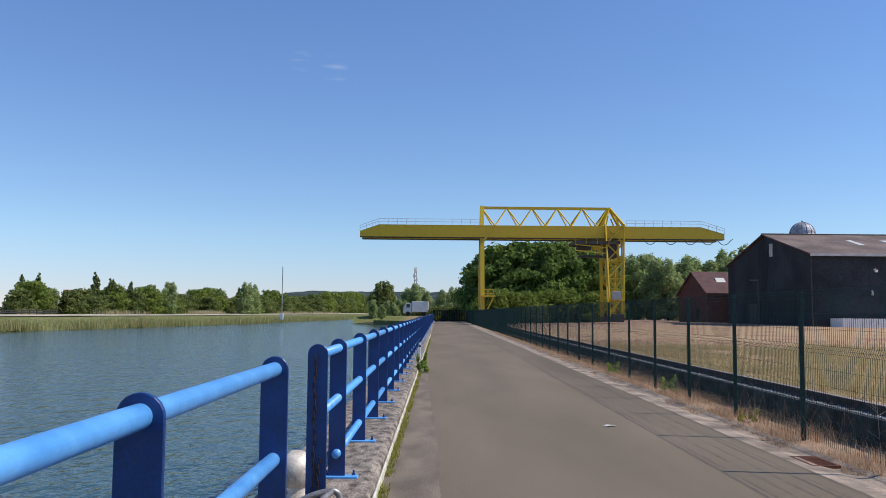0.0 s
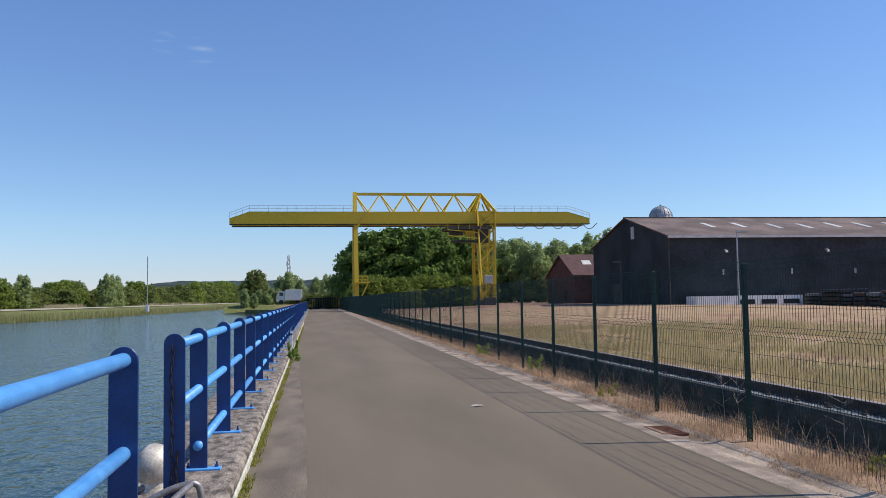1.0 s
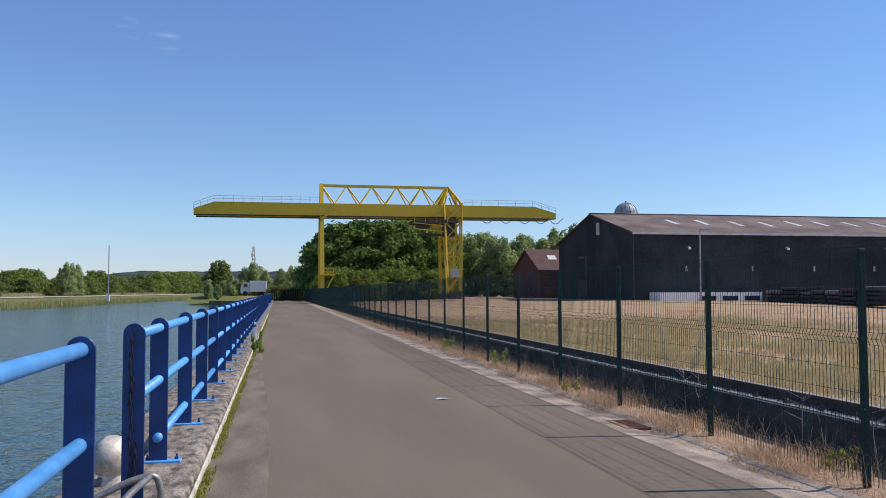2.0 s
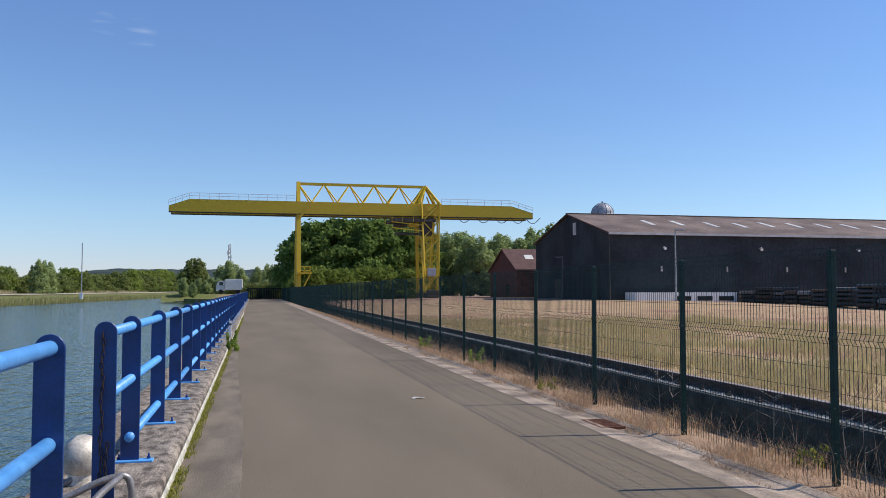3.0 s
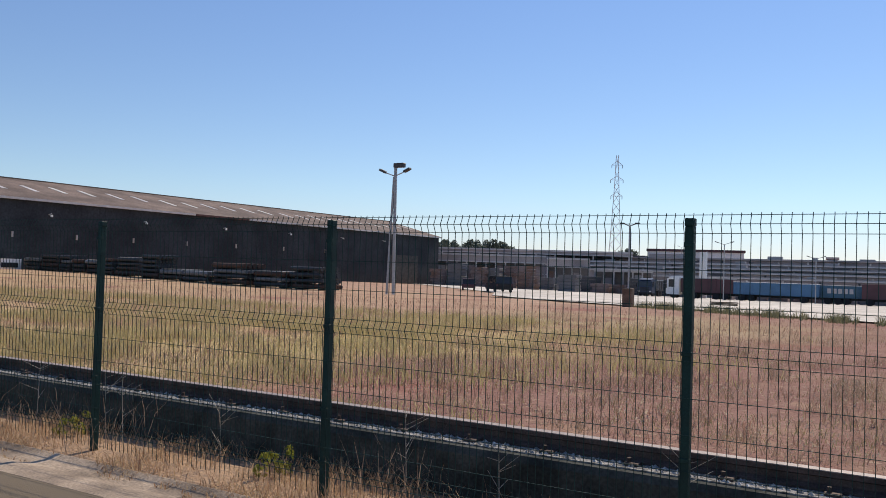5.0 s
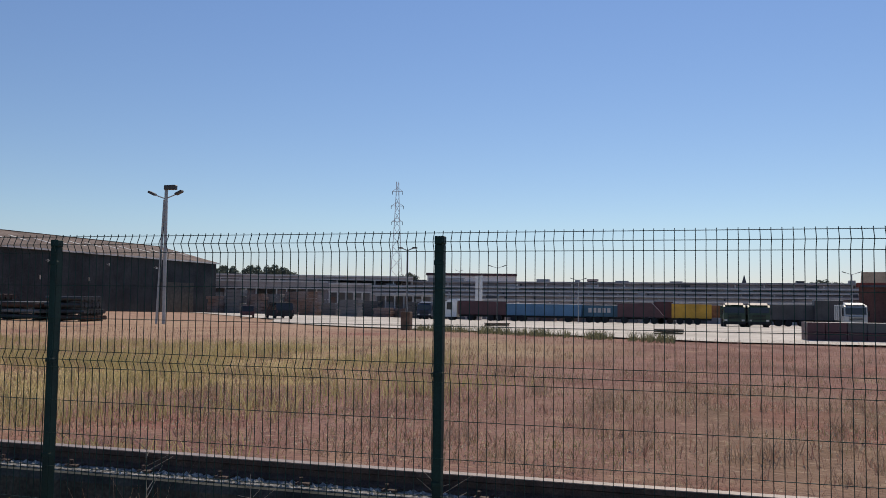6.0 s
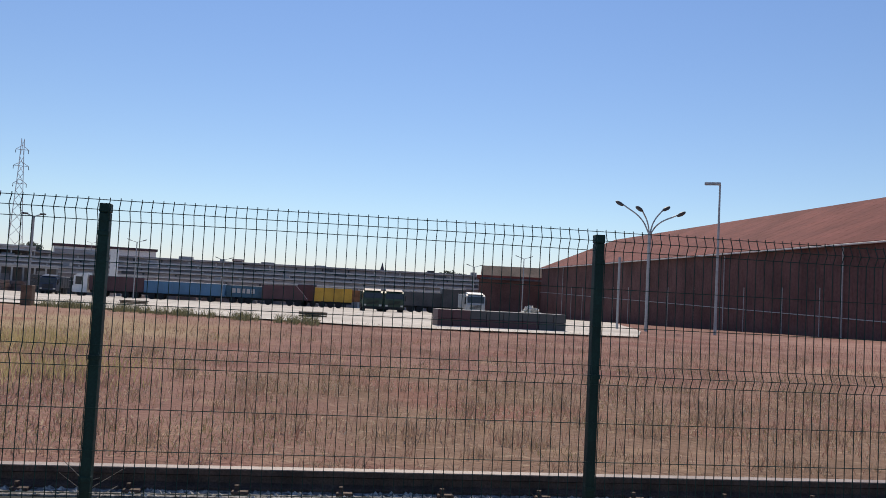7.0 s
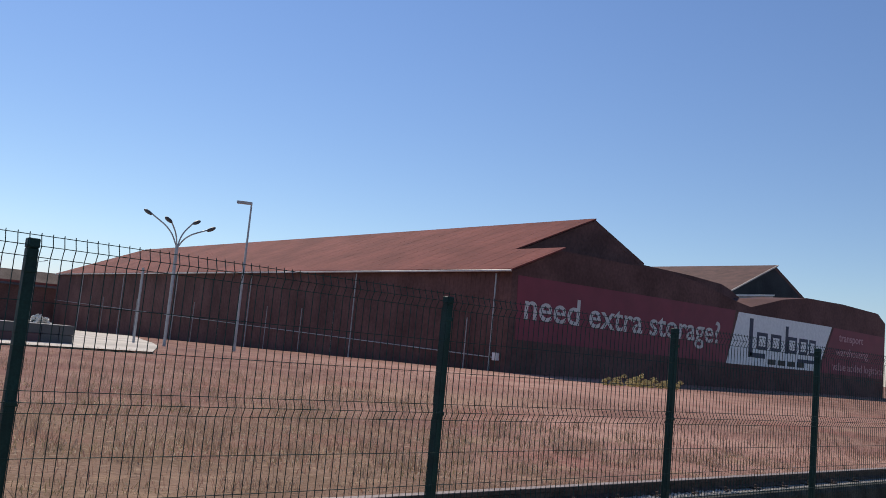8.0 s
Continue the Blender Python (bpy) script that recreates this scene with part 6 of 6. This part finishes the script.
# scrap heap by the dark red hall
r = random.Random(23)
verts, faces = [], []
for _ in range(160):
    u = r.gauss(0, 0.45)
    m_ = pose(100 + r.uniform(-0.8, 0.8), -25.6 + 2.0 * u, land(100, -25) + 0.1 + r.random() * 1.6 * max(0.1, 1 - abs(u)), r.uniform(0, 90), r.uniform(0, 90), r.uniform(0, 180))
    a_, b_, c_ = r.uniform(0.05, 0.2), r.uniform(0.1, 0.5), r.uniform(0.03, 0.12)
    b = len(verts)
    verts += [tuple(m_ @ Vector((a_ * i, b_ * j, c_ * k))) for i in (-1, 1) for j in (-1, 1) for k in (-1, 1)]
    faces += [tuple(b + i for i in f) for f in ((0, 1, 3, 2), (4, 6, 7, 5), (0, 4, 5, 1), (2, 3, 7, 6), (0, 2, 6, 4), (1, 5, 7, 3))]
me = bpy.data.meshes.new("scrap_heap")
me.from_pydata(verts, [], faces)
tagged(from_mesh("scrap_heap", me, SKYLIGHT), "heap of pale scrap metal before the dark red hall", "scrap", kind="stuff")

# house and low hall behind the far bank hedge, crash barrier along its path
x, y = spot(-22.9, 190)
ORANGETILE = mat("orange_tile", (0.42, 0.17, 0.09), 0.85, var=0.15, scale=1.2, fine=9)
house = thing("house", "brick house with an orange tiled roof behind the hedge", "house", (x, y, 0.5), 20)
part("wall", prism([(-3.5, 0), (-3.5, 2.9), (0, 4.9), (3.5, 2.9), (3.5, 0)], -4.5, 4.5), BRICKRED, house)
for sd in (-1, 1):
    part("roof", prism([(sd * 3.9, 2.7), (0, 4.95), (0, 5.13), (sd * 3.9, 2.88)], -4.8, 4.8), ORANGETILE, house)
part("chimney", boxes((1.6, 2.2, -0.3, 0.3, 4.4, 5.7), bevel=0.02), BRICKRED, house)
for k in (-2.6, 0.4, 2.8):
    part("window", boxes((k - 0.5, k + 0.5, -3.56, -3.5, 1.0, 2.2)), GLASS, house)
x, y = spot(-17.3, 210)
far_hall = thing("hall", "low grey hall with a pale roof edge behind the hedge", "hall", (x, y, 0.5), 15)
part("wall", boxes((-5, 5, -4, 4, 0, 4.0)), HALLWALL, far_hall)
part("roof", boxes((-5.3, 5.3, -4.3, 4.3, 4.0, 4.4), bevel=0.05), GREYROOF, far_hall)
part("roof_edge", boxes((-5.35, 5.35, -4.42, -4.3, 4.05, 4.25)), WHITEP, far_hall)
barrier = thing("crash_barrier", "dark steel crash barrier beside the bank path", "barrier")
for k in range(9):
    y = 105 + 1.5 * k
    part("post", boxes((shore(y) - 13.6, shore(y) - 13.5, y - 0.05, y + 0.05, 0.6, 1.5)), TYRE, barrier)
part("beam", bars([((shore(105) - 13.5, 105, 1.35), (shore(117) - 13.5, 117, 1.35)), ((shore(105) - 13.5, 105, 1.1), (shore(117) - 13.5, 117, 1.1))], 0.16), TYRE, barrier)

# drain grate, litter, white marker posts, a white lorry past the gate
grate = thing("drain_grate", "rusty cast-iron drain grate in the channel", "grate", (3.93, 9.4, -0.012))
part("rim", boxes((-0.16, 0.16, -0.30, -0.27, -0.02, 0.012), (-0.16, 0.16, 0.27, 0.30, -0.02, 0.012), (-0.16, -0.13, -0.27, 0.27, -0.02, 0.012), (0.13, 0.16, -0.27, 0.27, -0.02, 0.012)), RUST, grate)
# thin black plate paints the shade below the bars; no hole is cut
part("shade_plate", boxes((-0.13, 0.13, -0.27, 0.27, -0.03, -0.016)), TYRE, grate, "black plate for the shade under the bars")
for k in range(9):
    part("bar", boxes((-0.13, 0.13, -0.25 + 0.06 * k, -0.228 + 0.06 * k, -0.014, 0.010), bevel=0.003), RUST, grate)
litter = thing("litter", "flattened pale paper scrap on the asphalt", "litter", (2.17, 12.0, 0.02), 20)
bm = bmesh.new()
pts = [bm.verts.new(p) for p in ((-0.10, -0.05, 0.004), (0.0, -0.065, 0.012), (0.11, -0.03, 0.003), (0.09, 0.05, 0.006), (-0.02, 0.06, 0.016), (-0.09, 0.04, 0.004))]
bm.faces.new(pts)
bmesh.ops.solidify(bm, geom=list(bm.faces), thickness=0.003)
part("scrap", bm, PAPER, litter)
for y in (26.6, 70.0):
    t = thing("marker_post", "short white marker post on the coping", "post", (-0.88, y, 0.15))
    part("post", boxes((-0.035, 0.035, -0.03, 0.03, 0, 0.5), bevel=0.008), WHITEP, t)
    part("band", boxes((-0.037, 0.037, -0.032, 0.032, 0.36, 0.42)), TGREY, t)
bm = prism([(162, -0.6), (165.5, 0.8), (171, 0.8), (174, -0.6)], -17, 1.5)
tagged(part("road_embankment", bm, GROUND), "low grassy road embankment past the gate", "embankment", kind="structure")
lorry = thing("lorry", "white box lorry standing past the gate", "truck", (-4.3, 168, 0.82), 0)
part("box_body", boxes((-1.3, 2.0, -1.2, 1.2, 0.8, 2.9), bevel=0.05), WHITEP, lorry)
part("cab", prism([(-3.0, 0.6), (-1.4, 0.6), (-1.4, 2.6), (-2.5, 2.6), (-3.0, 1.7)], -1.1, 1.1, "y"), WHITEP, lorry)
part("side_window", boxes((-2.4, -1.7, -1.14, -1.1, 1.7, 2.4)), GLASS, lorry)
for wx in (-2.1, 1.1):
    part("wheel", bars([((wx, -1.15, 0.45), (wx, -0.85, 0.45))], 0.9, 16), TYRE, lorry)
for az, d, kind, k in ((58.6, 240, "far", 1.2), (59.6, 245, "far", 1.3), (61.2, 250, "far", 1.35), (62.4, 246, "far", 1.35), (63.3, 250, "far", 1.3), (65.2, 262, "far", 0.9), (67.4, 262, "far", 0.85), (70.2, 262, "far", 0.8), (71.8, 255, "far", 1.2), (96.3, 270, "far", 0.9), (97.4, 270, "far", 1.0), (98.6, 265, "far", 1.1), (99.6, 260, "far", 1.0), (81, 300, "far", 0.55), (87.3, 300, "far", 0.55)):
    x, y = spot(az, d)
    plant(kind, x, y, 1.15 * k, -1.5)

# distant lamp posts, masts and a steeple above the halls
for az, d, h in ((83.4, 128, 6.4), (100.33, 128, 7.4), (103.7, 120, 8.5), (75.2, 250, 13.5), (77.9, 118, 7.6)):
    x, y = spot(az, d)
    t = thing("lamp_post", "thin grey double-armed yard lamp post", "lamp", (x, y, land(x, y)))
    part("pole", bars([((0, 0, 0), (0, 0, h))], 0.14, 8), GALV, t)
    part("arm", bars([((0, -0.8, h + 0.25), (0, 0, h)), ((0, 0, h), (0, 0.8, h + 0.25))], 0.06), GALV, t)
    for s in (-1, 1):
        head = part("lamp_head", boxes((-0.12, 0.12, -0.28, 0.28, -0.05, 0.05), bevel=0.03), TGREY, t)
        head.matrix_basis = pose(0, s * 1.0, h + 0.32, s * 20, 0, 0)
x, y = spot(94.0, 420)
steeple = thing("steeple", "small dark church steeple on the horizon", "steeple", (x, y, 0))
bm = bmesh.new()
bmesh.ops.create_cone(bm, segments=8, radius1=1.6, radius2=0.05, depth=6, matrix=Matrix.Translation((0, 0, 12)))
part("spire", bm, TGREY, steeple)
part("tower", boxes((-1.5, 1.5, -1.5, 1.5, -4, 9)), HALLWALL, steeple)
# goods and sheds between yard and halls
for k in range(26):
    az = 58.9 + 1.25 * k + rnd.uniform(-0.3, 0.3)
    d = 150 + rnd.uniform(-6, 8)
    x, y = spot(az, d)
    w, h = rnd.uniform(2.0, 4.2), rnd.uniform(2.4, 4.2) if az < 66 else rnd.uniform(1.2, 3.0)
    st = thing("goods_stack", "weathered stack of stored goods at the yard edge", "stack", (x, y, land(x, y)), rnd.uniform(-8, 8), group="stacks at the yard edge")
    paint = rnd.choice((RUSTGOODS, RUSTGOODS, RUSTGOODS, HALLDARK)) if az < 66 else rnd.choice((RUSTGOODS, HALLDARK, HALLWALL, TGREY, HALLDARK))
    zz = 0.0
    while zz < h:
        part("layer", boxes((-1.2, 1.2, -w / 2 + rnd.uniform(-0.2, 0.2), w / 2 + rnd.uniform(-0.2, 0.2), zz, zz + 0.55), bevel=0.03), paint, st)
        zz += 0.6
# rubble and pallets on the near yard
for az, d, w in ((89.5, 43, 1.2), (78.0, 62, 1.8)):
    x, y = spot(az, d)
    t = thing("pallet_pile", "low pile of broken pallets on the concrete", "pile", (x, y, land(x, y) + 0.07), rnd.uniform(0, 40))
    for k in range(3):
        part("board", boxes((-0.4, 0.4, -w / 2, w / 2, 0.09 * k, 0.09 * k + 0.06)), BARK, t).rotation_euler = (0, 0, rnd.uniform(-0.3, 0.3))
